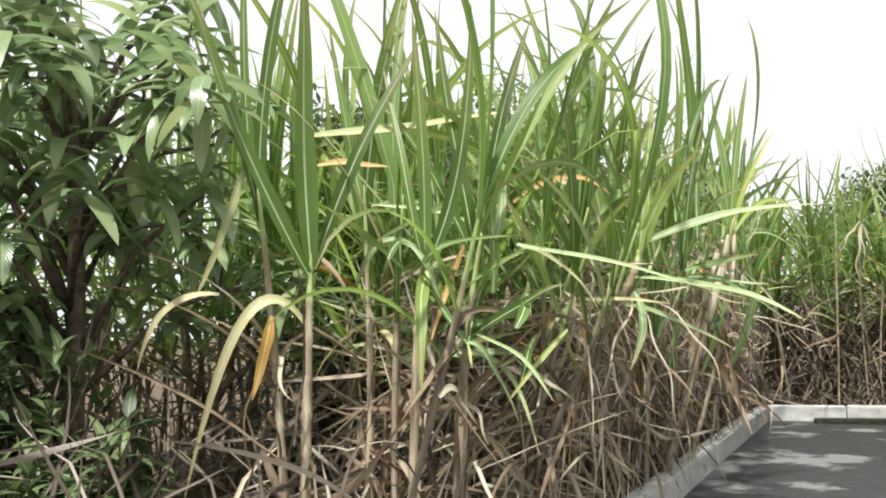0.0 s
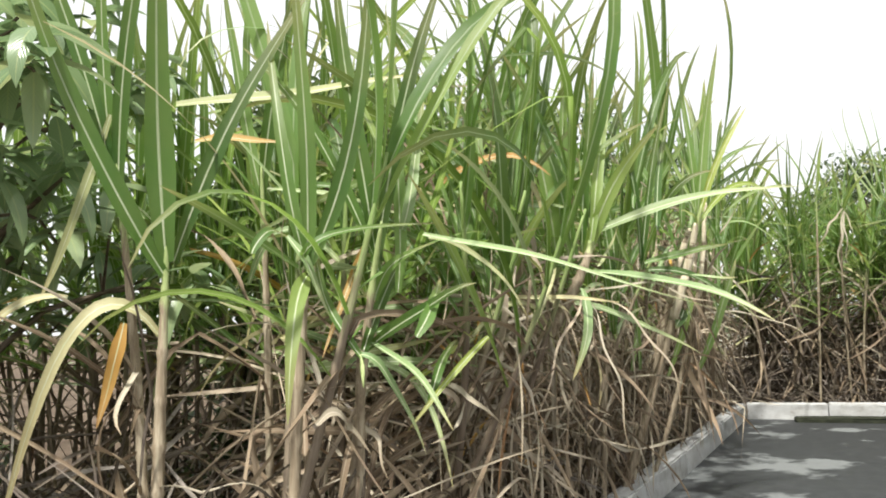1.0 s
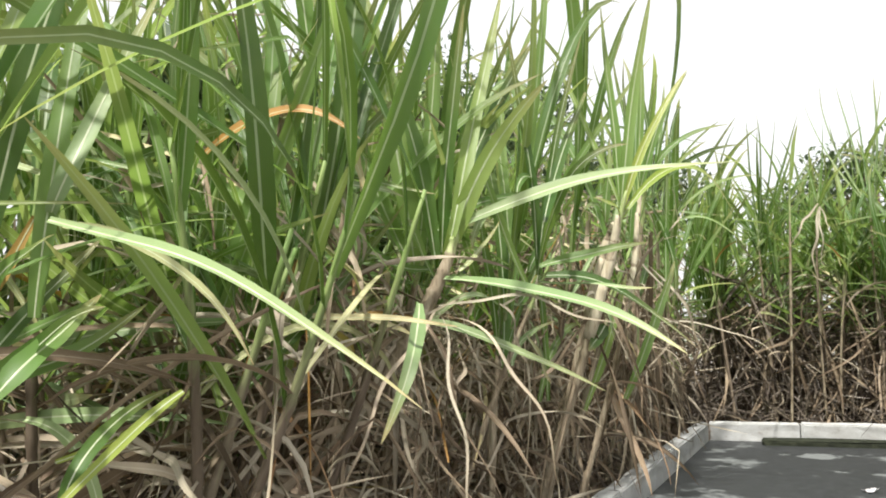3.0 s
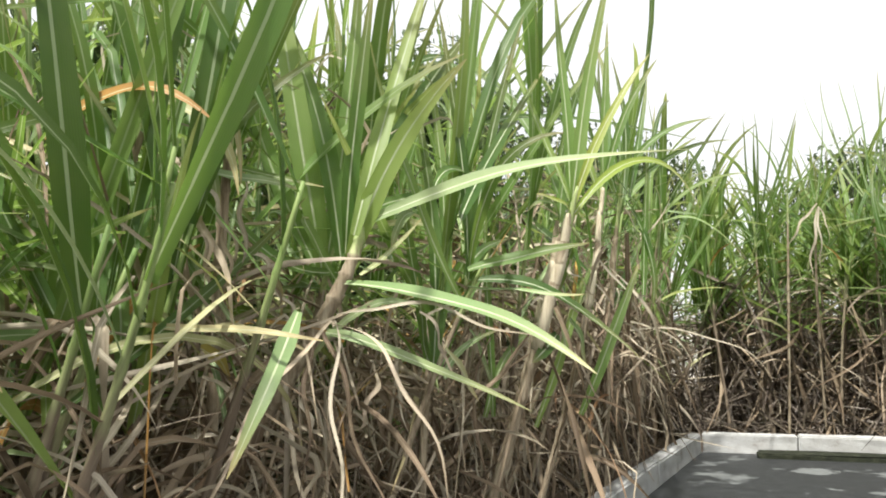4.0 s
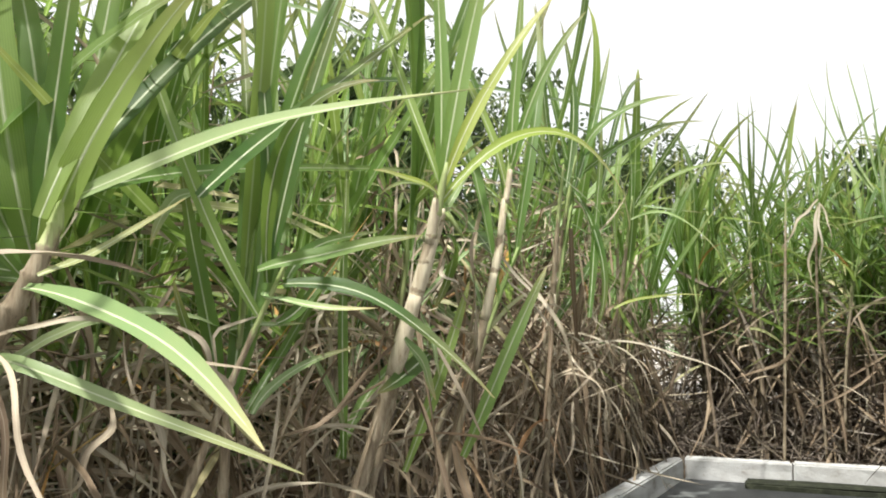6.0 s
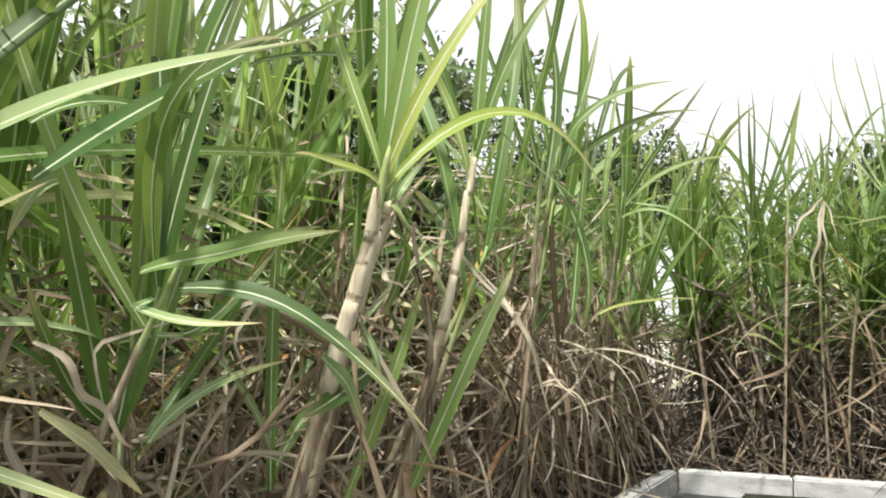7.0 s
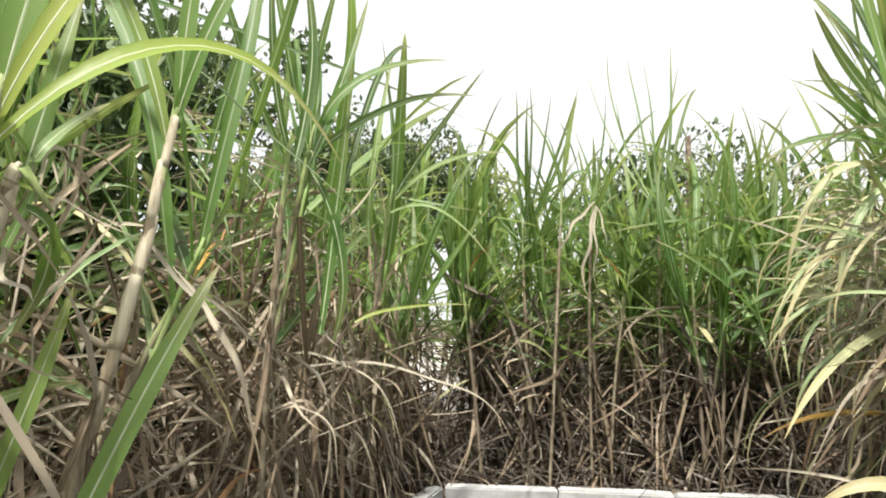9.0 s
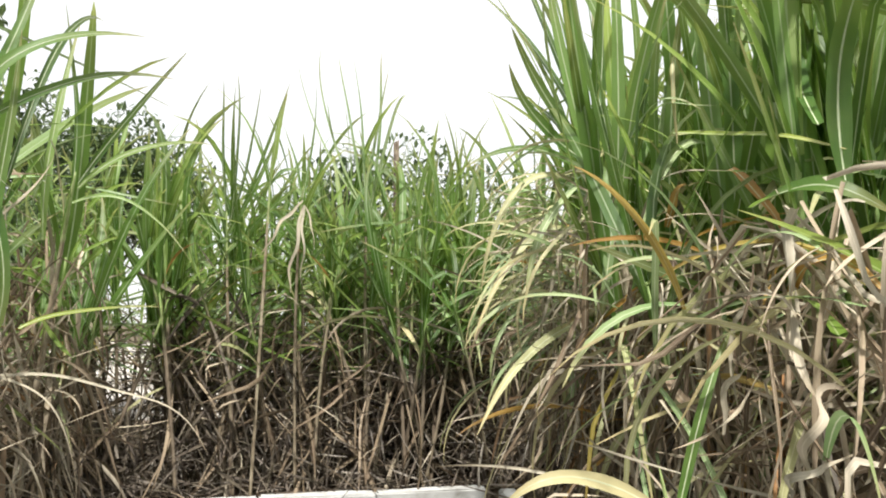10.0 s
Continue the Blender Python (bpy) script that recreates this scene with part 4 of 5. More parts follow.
hero([(0.38, 2.00, 0.10), (0.40, 1.92, 0.71), (0.42, 1.84, 0.84)], 0.012, [
    ((0.42, 1.84, 0.85), (0.49, 1.86, 0.78), (0.56, 1.91, 0.60), 0.022, PALEG),
    ((0.44, 1.94, 0.90), (0.53, 2.03, 0.94), (0.61, 2.14, 1.02), 0.033, GREEN),
    ((0.51, 2.03, 0.77), (0.58, 2.21, 0.81), (0.68, 2.32, 0.90), 0.015, LIME),
    ((0.52, 2.07, 0.77), (0.61, 2.28, 0.69), (0.70, 2.48, 0.51), 0.026, STRAWP),
    ((0.35, 1.67, 0.72), (0.39, 1.77, 0.70), (0.43, 1.86, 0.62), 0.028, STRAWP),
    ((0.42, 1.84, 0.84), (0.33, 1.88, 0.98), (0.29, 1.92, 1.13), 0.027, GREEN),
    ((0.42, 1.84, 0.84), (0.45, 2.04, 1.00), (0.51, 2.18, 1.15), 0.030, GREEN),
    ((0.56, 1.78, 0.89), (0.59, 1.86, 0.96), (0.60, 1.99, 1.03), 0.035, GREEN),
    ((0.57, 1.94, 0.72), (0.60, 2.01, 0.82), (0.63, 2.19, 0.87), 0.026, GREEN),
    ((0.55, 2.13, 0.79), (0.58, 2.21, 0.77), (0.68, 2.43, 0.62), 0.020, STRAWP),
    ((0.50, 2.02, 1.16), (0.53, 2.09, 1.33), (0.54, 2.35, 1.68), 0.033, PALEG),
    ((0.49, 2.00, 1.00), (0.49, 2.07, 1.35), (0.43, 2.32, 1.91), 0.038, GREEN)],
    "low sugarcane with limp pale and bright green leaves", BY_CURB, 3, 32)
hero([(0.82, 3.26, 0.10), (0.91, 3.21, 0.77), (1.00, 3.11, 1.13)], 0.013, [
    ((0.98, 3.13, 1.14), (0.93, 3.06, 1.56), (0.81, 3.18, 2.10), 0.080, GREEN),
    ((0.99, 3.14, 1.15), (1.03, 3.24, 1.59), (1.07, 3.31, 2.19), 0.055, GREEN),
    ((0.98, 3.13, 1.12), (0.82, 3.06, 1.54), (0.66, 3.08, 2.10), 0.055, GREEN),
    ((1.10, 2.96, 1.21), (1.17, 3.10, 1.57), (1.27, 3.37, 2.08), 0.050, GREEN),
    ((1.11, 3.05, 1.30), (1.23, 3.30, 1.64), (1.40, 3.72, 2.03), 0.044, GREEN),
    ((1.06, 3.05, 1.24), (1.25, 3.48, 1.39), (1.65, 4.40, 1.54), 0.032, GREEN),
    ((1.12, 2.93, 1.11), (1.17, 3.04, 1.17), (1.24, 3.21, 1.28), 0.014, PALE),
    ((1.05, 3.02, 1.10), (1.00, 2.92, 1.22), (1.00, 2.92, 1.25), 0.030, GREEN),
    ((1.03, 3.10, 1.13), (0.86, 2.98, 1.19), (0.76, 2.87, 1.40), 0.034, GREEN),
    ((1.13, 3.34, 1.62), (1.25, 3.75, 1.91), (1.49, 4.29, 1.90), 0.026, GREEN),
    ((1.22, 3.42, 1.73), (1.39, 3.81, 1.86), (1.71, 4.53, 1.79), 0.022, PALEG),
    ((1.36, 3.75, 1.64), (1.86, 4.90, 1.96), (3.18, 7.92, 2.48), 0.024, GREEN)],
    "sugarcane with a fan of very broad dark green leaves", BY_CURB, 8, 33)
hero([(0.77, 2.88, 0.10), (0.82, 2.80, 0.99), (0.87, 2.76, 1.47)], 0.014, [
    ((0.84, 2.70, 1.56), (0.87, 2.76, 1.47), (0.88, 2.78, 1.31), 0.020, PALE),
    ((0.82, 2.66, 1.39), (0.84, 2.71, 1.33), (0.85, 2.73, 1.24), 0.026, PALEG),
    ((0.82, 2.66, 1.30), (0.86, 2.73, 1.22), (0.88, 2.79, 1.09), 0.018, STRAWP),
    ((0.88, 2.79, 1.32), (0.88, 2.79, 1.18), (0.88, 2.79, 0.99), 0.014, STRAWP),
    ((0.88, 2.80, 1.18), (0.92, 2.87, 1.11), (0.93, 2.89, 1.00), 0.016, STRAWP),
    ((0.88, 2.60, 0.99), (0.94, 2.73, 0.98), (1.01, 2.88, 0.93), 0.026, PALE),
    ((0.82, 2.65, 1.32), (0.89, 2.81, 1.33), (0.97, 3.00, 1.33), 0.026, PALEG),
    ((0.83, 2.68, 0.95), (0.85, 2.72, 0.93), (0.87, 2.76, 0.88), 0.034, GOLD),
    ((0.83, 2.68, 1.19), (0.84, 2.71, 1.09), (0.86, 2.75, 0.91), 0.013, STRAWP),
    ((0.86, 2.73, 1.22), (0.86, 2.75, 1.11), (0.86, 2.75, 1.03), 0.012, STRAW),
    ((0.93, 2.90, 1.10), (0.95, 2.95, 1.02), (0.97, 3.00, 0.95), 0.012, STRAWP),
    ((0.83, 2.68, 1.23), (0.84, 2.69, 1.14), (0.84, 2.71, 1.03), 0.012, STRAWP),
    ((0.87, 2.76, 1.46), (0.87, 2.77, 1.59), (0.91, 2.86, 1.72), 0.050, GREEN),
    ((0.87, 2.76, 1.46), (0.85, 2.72, 1.55), (0.82, 2.64, 1.61), 0.045, GREEN),
    ((0.84, 2.69, 0.90), (0.88, 2.78, 0.79), (0.89, 2.82, 0.68), 0.020, STRAWP),
    ((1.12, 3.20, 0.89), (1.10, 3.14, 0.78), (1.06, 3.06, 0.71), 0.018, STRAWP),
    ((1.16, 3.27, 0.91), (1.17, 3.30, 0.76), (1.19, 3.34, 0.57), 0.020, STRAWP),
    ((0.99, 2.90, 0.84), (1.00, 2.90, 0.76), (1.00, 2.92, 0.66), 0.016, STRAWP)],
    "sugarcane hung with a curtain of bleached and yellow leaves", BY_CURB, 18, 34)
hero([(1.18, 3.57, 0.10), (1.21, 3.52, 0.72), (1.24, 3.47, 0.86)], 0.013, [
    ((1.24, 3.46, 0.85), (1.24, 3.55, 1.28), (1.15, 3.72, 1.88), 0.050, GREEN),
    ((1.24, 3.47, 0.86), (1.27, 3.62, 1.38), (1.19, 3.79, 2.00), 0.048, GREEN),
    ((1.23, 3.45, 0.86), (1.20, 3.38, 1.13), (1.17, 3.32, 1.40), 0.044, GREEN),
    ((1.25, 3.49, 0.89), (1.27, 3.85, 1.48), (1.27, 4.24, 2.19), 0.040, GREEN),
    ((1.36, 3.00, 1.25), (1.44, 3.34, 1.49), (1.63, 3.96, 1.93), 0.038, GREEN),
    ((1.29, 3.09, 1.35), (1.33, 3.30, 1.43), (1.42, 3.62, 1.45), 0.026, GREEN),
    ((1.34, 3.56, 1.14), (1.39, 3.68, 1.23), (1.48, 4.01, 1.30), 0.034, GREEN),
    ((1.27, 3.53, 0.82), (1.32, 3.66, 0.91), (1.45, 3.83, 0.97), 0.024, PALEG),
    ((1.24, 3.46, 1.02), (1.29, 3.57, 1.03), (1.34, 3.69, 1.03), 0.014, PALEG),
    ((1.41, 3.85, 0.67), (1.40, 3.87, 1.11), (1.38, 3.99, 1.63), 0.030, GREEN),
    ((1.30, 3.60, 1.03), (1.35, 3.72, 1.10), (1.42, 3.89, 1.27), 0.032, GREEN),
    ((1.24, 3.47, 0.85), (1.23, 3.31, 0.96), (1.23, 3.19, 1.12), 0.036, GREEN),
    ((1.31, 3.12, 0.93), (1.35, 3.22, 0.85), (1.38, 3.29, 0.78), 0.024, PALE),
    ((1.24, 3.21, 1.03), (1.28, 3.30, 0.93), (1.31, 3.39, 0.84), 0.020, STRAWP),
    ((1.34, 3.69, 0.97), (1.39, 3.80, 0.85), (1.42, 3.88, 0.67), 0.020, PALEG),
    ((1.20, 3.36, 1.32), (1.17, 3.29, 1.28), (1.15, 3.25, 1.19), 0.030, PALEG),
    ((1.38, 3.91, 0.66), (1.48, 4.13, 0.89), (1.62, 4.47, 0.95), 0.036, GREEN)],
    "young sugarcane with broad soft leaves spreading low", BY_CURB, 9, 35)
hero([(1.30, 3.80, 0.10), (1.56, 3.76, 0.90), (1.69, 3.71, 1.36)], 0.019, [
    ((1.69, 3.72, 1.37), (1.75, 3.77, 1.75), (1.86, 3.84, 2.25), 0.054, GREEN),
    ((1.69, 3.72, 1.37), (1.81, 3.77, 1.65), (1.99, 3.86, 1.93), 0.034, LIME),
    ((1.69, 3.72, 1.37), (1.68, 3.78, 1.75), (1.66, 3.84, 2.20), 0.048, GREEN),
    ((1.69, 3.72, 1.36), (1.58, 3.74, 1.68), (1.46, 3.80, 1.98), 0.030, GREEN),
    ((1.69, 3.72, 1.34), (1.95, 3.86, 1.55), (2.19, 4.05, 1.40), 0.032, LIME),
    ((1.69, 3.73, 1.35), (1.63, 3.60, 1.38), (1.56, 3.49, 1.38), 0.020, LIME),
    ((1.68, 3.80, 1.20), (1.71, 3.80, 1.13), (1.77, 3.82, 1.09), 0.018, STRAWP),
    ((1.62, 3.83, 1.06), (1.65, 3.85, 0.98), (1.67, 3.85, 0.89), 0.018, PALEG),
    ((1.61, 3.81, 1.08), (1.73, 3.85, 1.02), (1.85, 4.00, 0.96), 0.012, STRAW),
    ((1.55, 3.68, 1.06), (1.59, 3.77, 1.06), (1.65, 3.90, 1.07), 0.013, STRAWP),
    ((1.54, 3.78, 0.95), (1.60, 3.80, 1.00), (1.64, 3.88, 0.96), 0.030, STRAW),
    ((1.69, 3.87, 1.27), (1.69, 3.99, 1.20), (1.63, 3.99, 1.06), 0.040, GREEN),
    ((1.64, 3.87, 0.95), (1.59, 3.76, 0.90), (1.54, 3.64, 0.86), 0.050, GREEN),
    ((1.65, 3.40, 1.00), (1.68, 3.46, 0.94), (1.70, 3.52, 0.86), 0.030, PALEG),
    ((1.68, 3.97, 1.27), (1.75, 4.25, 1.28), (1.97, 4.89, 1.04), 0.013, STRAWP),
    ((1.62, 3.97, 0.94), (1.66, 4.04, 0.88), (1.69, 4.12, 0.80), 0.018, STRAWP)],
    "stout sugarcane with a bare tan stem and lime-green arching leaf", BY_CURB, 6, 7, (0.50, 0.98, 3))
hero([(1.36, 3.95, 0.10), (1.59, 3.87, 1.05), (1.69, 3.85, 1.33)], 0.015, [
    ((1.66, 3.94, 1.35), (1.68, 3.97, 1.48), (1.71, 4.04, 1.71), 0.040, GREEN),
    ((1.67, 3.94, 1.34), (1.71, 3.92, 1.40), (1.74, 4.12, 1.51), 0.020, PALEG),
    ((1.67, 3.94, 1.34), (1.70, 4.03, 1.38), (1.73, 4.08, 1.26), 0.014, STRAWP),
    ((1.66, 3.94, 1.37), (1.61, 3.82, 1.41), (1.54, 3.66, 1.35), 0.022, GREEN)],
    "tan sugarcane stem crossing behind its stouter neighbour", BY_CURB, 4, 36, (0.45, 0.98, 3))
hero([(1.96, 5.37, 0.10), (1.99, 5.19, 0.96), (2.04, 5.05, 1.61)], 0.013, [
    ((2.06, 5.09, 1.60), (2.10, 5.21, 2.02), (2.05, 5.28, 2.40), 0.046, GREEN),
    ((2.10, 5.17, 1.61), (2.21, 5.43, 1.98), (2.31, 5.67, 2.40), 0.040, GREEN),
    ((2.15, 5.18, 1.05), (2.20, 5.29, 1.50), (2.24, 5.37, 2.02), 0.040, GREEN),
    ((2.02, 5.12, 1.62), (1.87, 4.95, 1.97), (1.77, 4.91, 2.32), 0.036, GREEN),
    ((2.04, 5.16, 1.63), (1.97, 5.13, 2.01), (1.98, 5.15, 2.40), 0.034, GREEN),
    ((2.35, 5.76, 1.76), (2.39, 5.85, 1.65), (2.41, 5.89, 1.50), 0.012, PALE),
    ((2.22, 5.47, 1.56), (2.38, 5.81, 2.15), (2.56, 6.27, 2.40), 0.030, GREEN),
    ((2.27, 5.31, 1.09), (2.47, 5.54, 1.15), (2.81, 6.07, 1.17), 0.014, LIME),
    ((1.89, 4.21, 1.61), (2.03, 4.77, 1.59), (2.27, 5.44, 1.49), 0.014, PALEG),
    ((2.14, 5.16, 1.11), (2.21, 5.25, 1.00), (2.33, 5.46, 0.81), 0.012, STRAWP),
    ((2.00, 5.20, 0.81), (2.17, 5.35, 0.77), (2.31, 5.54, 0.50), 0.014, STRAWP),
    ((1.81, 4.53, 1.23), (1.90, 4.72, 1.11), (2.08, 5.14, 0.91), 0.016, STRAWP),
    ((2.35, 6.01, 1.42), (2.37, 6.04, 1.83), (2.47, 6.30, 2.40), 0.036, GREEN)],
    "sugarcane bundle with brown dead stems and spreading green tops", BY_CURB, 22, 37)
hero([(3.99, 4.44, 0.10), (3.99, 4.55, 0.99), (3.98, 4.62, 1.39)], 0.016, [
    ((4.04, 4.70, 1.40), (4.17, 4.98, 2.10), (4.67, 6.14, 3.34), 0.040, GREEN),
    ((4.05, 4.72, 1.41), (4.42, 5.55, 2.27), (5.42, 7.85, 3.74), 0.034, GREEN),
    ((4.04, 4.70, 1.40), (4.03, 4.66, 2.00), (4.06, 4.73, 2.66), 0.048, GREEN),
    ((4.06, 4.73, 1.45), (4.39, 5.49, 2.36), (4.93, 6.73, 3.60), 0.034, GREEN),
    ((4.04, 4.68, 1.42), (4.06, 4.58, 1.96), (4.02, 4.27, 2.46), 0.044, GREEN),
    ((4.07, 4.76, 1.49), (4.50, 5.74, 2.15), (5.18, 7.29, 2.69), 0.026, GREEN),
    ((4.07, 4.76, 1.47), (4.79, 6.41, 1.97), (6.20, 9.64, 2.42), 0.030, GREEN),
    ((4.15, 4.95, 1.58), (4.32, 5.34, 1.75), (4.67, 6.13, 1.54), 0.020, PALE),
    ((4.25, 5.17, 1.70), (4.50, 5.74, 1.72), (4.84, 6.51, 1.42), 0.018, PALE),
    ((3.95, 4.61, 1.43), (3.90, 4.58, 1.28), (3.91, 4.63, 1.10), 0.034, PALEG),
    ((4.26, 5.31, 1.71), (4.26, 5.32, 1.52), (4.30, 5.42, 1.29), 0.020, PALE),
    ((4.33, 5.35, 1.31), (4.96, 6.78, 1.33), (5.54, 8.12, 0.76), 0.026, PALEG),
    ((4.26, 5.19, 1.19), (4.62, 6.00, 1.12), (5.14, 7.20, 0.67), 0.022, PALE),
    ((4.05, 4.83, 1.08), (4.53, 5.94, 0.98), (5.17, 7.39, 0.42), 0.026, LIME),
    ((4.32, 5.34, 1.70), (4.87, 6.59, 1.76), (5.69, 8.46, 1.60), 0.018, PALE),
    ((3.97, 4.65, 1.06), (4.14, 5.04, 1.01), (4.25, 5.29, 0.86), 0.018, PALEG),
    ((3.87, 4.42, 0.90), (3.82, 4.35, 0.78), (3.78, 4.26, 0.65), 0.030, GREEN),
    ((3.76, 4.30, 0.84), (3.78, 4.42, 0.76), (3.83, 4.58, 0.55), 0.024, PALE),
    ((4.01, 4.49, 1.78), (3.93, 4.32, 1.76), (3.81, 4.04, 1.67), 0.014, GREEN),
    ((4.02, 4.64, 1.63), (3.91, 4.39, 1.76), (3.76, 4.05, 1.66), 0.018, PALEG)],
    "green-stemmed sugarcane with a skirt of pale yellow leaves", ACROSS, 8, 38)
hero([(4.54, 4.70, 0.10), (4.32, 4.46, 0.88), (4.13, 4.28, 1.37)], 0.016, [
    ((4.14, 4.29, 1.20), (4.19, 4.41, 1.84), (4.25, 4.54, 2.69), 0.065, GREEN),
    ((4.14, 4.29, 1.24), (4.14, 4.28, 1.83), (4.17, 4.37, 2.56), 0.055, GREEN),
    ((4.13, 4.28, 1.37), (4.04, 4.07, 1.82), (3.97, 3.90, 2.23), 0.045, GREEN),
    ((4.35, 4.77, 1.43), (4.19, 4.66, 1.59), (4.06, 4.35, 1.59), 0.014, STRAWP),
    ((4.04, 4.57, 1.28), (3.98, 4.44, 1.53), (3.78, 3.96, 1.49), 0.012, STRAWP),
    ((3.94, 4.32, 1.67), (3.83, 3.95, 1.58), (3.75, 3.65, 1.48), 0.020, LIME),
    ((3.93, 4.31, 1.90), (3.92, 4.30, 1.78), (3.92, 4.29, 1.63), 0.012, PALE),
    ((3.74, 4.13, 1.04), (3.72, 4.08, 1.13), (3.75, 3.90, 1.17), 0.016, STRAWP),
    ((3.55, 3.82, 0.88), (3.53, 3.77, 1.00), (3.49, 3.56, 1.05), 0.018, STRAWP),
    ((3.35, 3.48, 0.87), (3.33, 3.43, 0.98), (3.45, 3.47, 1.02), 0.023, STRAWP),
    ((3.38, 3.54, 0.82), (3.34, 3.46, 0.88), (3.45, 3.45, 0.90), 0.019, STRAWP),
    ((3.83, 4.32, 1.02), (3.70, 4.04, 0.91), (3.57, 3.74, 0.81), 0.034, STRAW),
    ((3.96, 4.38, 1.40), (3.92, 4.29, 1.49), (3.90, 4.24, 1.50), 0.030, GOLD),
    ((3.95, 4.12, 1.53), (3.89, 3.98, 1.43), (3.84, 3.86, 1.29), 0.030, GOLD),
    ((3.68, 3.74, 1.18), (3.62, 3.61, 1.24), (3.55, 3.44, 1.15), 0.034, GOLD),
    ((3.69, 4.01, 0.94), (3.58, 3.77, 1.08), (3.60, 3.56, 1.19), 0.014, STRAW),
    ((3.75, 3.89, 1.38), (3.64, 3.65, 1.39), (3.70, 3.52, 1.32), 0.050, GREEN),
    ((3.70, 4.03, 1.07), (3.59, 3.77, 1.03), (3.45, 3.46, 1.05), 0.014, STRAW),
    ((3.79, 3.74, 1.55), (3.98, 3.94, 1.86), (3.96, 3.84, 2.11), 0.050, GREEN),
    ((3.75, 3.65, 1.39), (3.75, 3.65, 1.69), (3.68, 3.48, 1.91), 0.055, GREEN)],
    "tall sugarcane with very broad leaves over bleached bent ones", ACROSS, 8, 39)
hero([(4.26, 7.24, 0.10), (4.21, 7.20, 1.01), (4.21, 7.20, 1.97)], 0.010, [
    ((4.22, 7.20, 1.72), (4.10, 7.23, 2.36), (4.03, 7.25, 2.79), 0.030, PALEG),
    ((4.21, 7.20, 1.75), (4.17, 7.21, 2.36), (4.12, 7.23, 2.82), 0.030, PALEG),
    ((4.23, 7.19, 1.75), (4.28, 7.18, 2.33), (4.29, 7.18, 2.85), 0.030, PALEG),
    ((4.23, 7.19, 1.79), (4.35, 7.16, 2.37), (4.45, 7.13, 2.57), 0.030, PALEG),
    ((4.20, 7.20, 1.79), (3.90, 7.28, 2.31), (3.79, 7.31, 2.73), 0.030, PALEG),
    ((4.21, 7.20, 1.79), (3.97, 7.27, 2.35), (3.92, 7.28, 2.83), 0.030, PALEG),
    ((4.22, 7.20, 1.72), (4.23, 7.20, 2.08), (4.34, 7.16, 2.74), 0.030, PALEG),
    ((4.22, 7.20, 1.64), (4.04, 7.25, 2.14), (3.96, 7.27, 2.49), 0.024, GREEN),
    ((4.23, 7.19, 1.64), (4.46, 7.13, 1.98), (4.75, 7.06, 2.06), 0.024, GREEN)],
    "thin pale sugarcane top standing above its neighbours", BEHIND, 8, 40)
hero([(3.47, 7.40, 0.10), (3.41, 7.36, 0.95), (3.37, 7.32, 1.68)], 0.010, [
    ((3.37, 7.32, 1.61), (3.34, 7.33, 2.11), (3.33, 7.33, 2.56), 0.026, GREEN),
    ((3.38, 7.32, 1.61), (3.42, 7.31, 2.15), (3.41, 7.31, 2.60), 0.022, GREEN),
    ((3.40, 7.32, 1.61), (3.55, 7.28, 2.06), (3.71, 7.23, 2.57), 0.026, GREEN),
    ((3.35, 7.33, 1.61), (3.14, 7.38, 1.93), (3.16, 7.38, 2.31), 0.026, GREEN),
    ((3.38, 7.32, 1.68), (3.48, 7.29, 2.09), (3.54, 7.28, 2.54), 0.022, GREEN),
    ((3.37, 7.32, 1.51), (3.62, 7.26, 1.79), (3.77, 7.21, 1.93), 0.030, GREEN),
    ((3.37, 7.32, 1.48), (3.18, 7.37, 1.74), (3.07, 7.40, 1.44), 0.028, GREEN),
    ((3.37, 7.32, 1.61), (3.52, 7.28, 1.92), (3.67, 7.24, 2.31), 0.034, GREEN)],
    "short sugarcane with broad upright green leaves", BEHIND, 12, 41)


# ---- the sugarcane in bulk ----
def gap(p, half=0.19):
    """The thin place in the far stand."""
    return abs(p.x - (2.10 + 0.155 * (p.y - 2.47))) < half


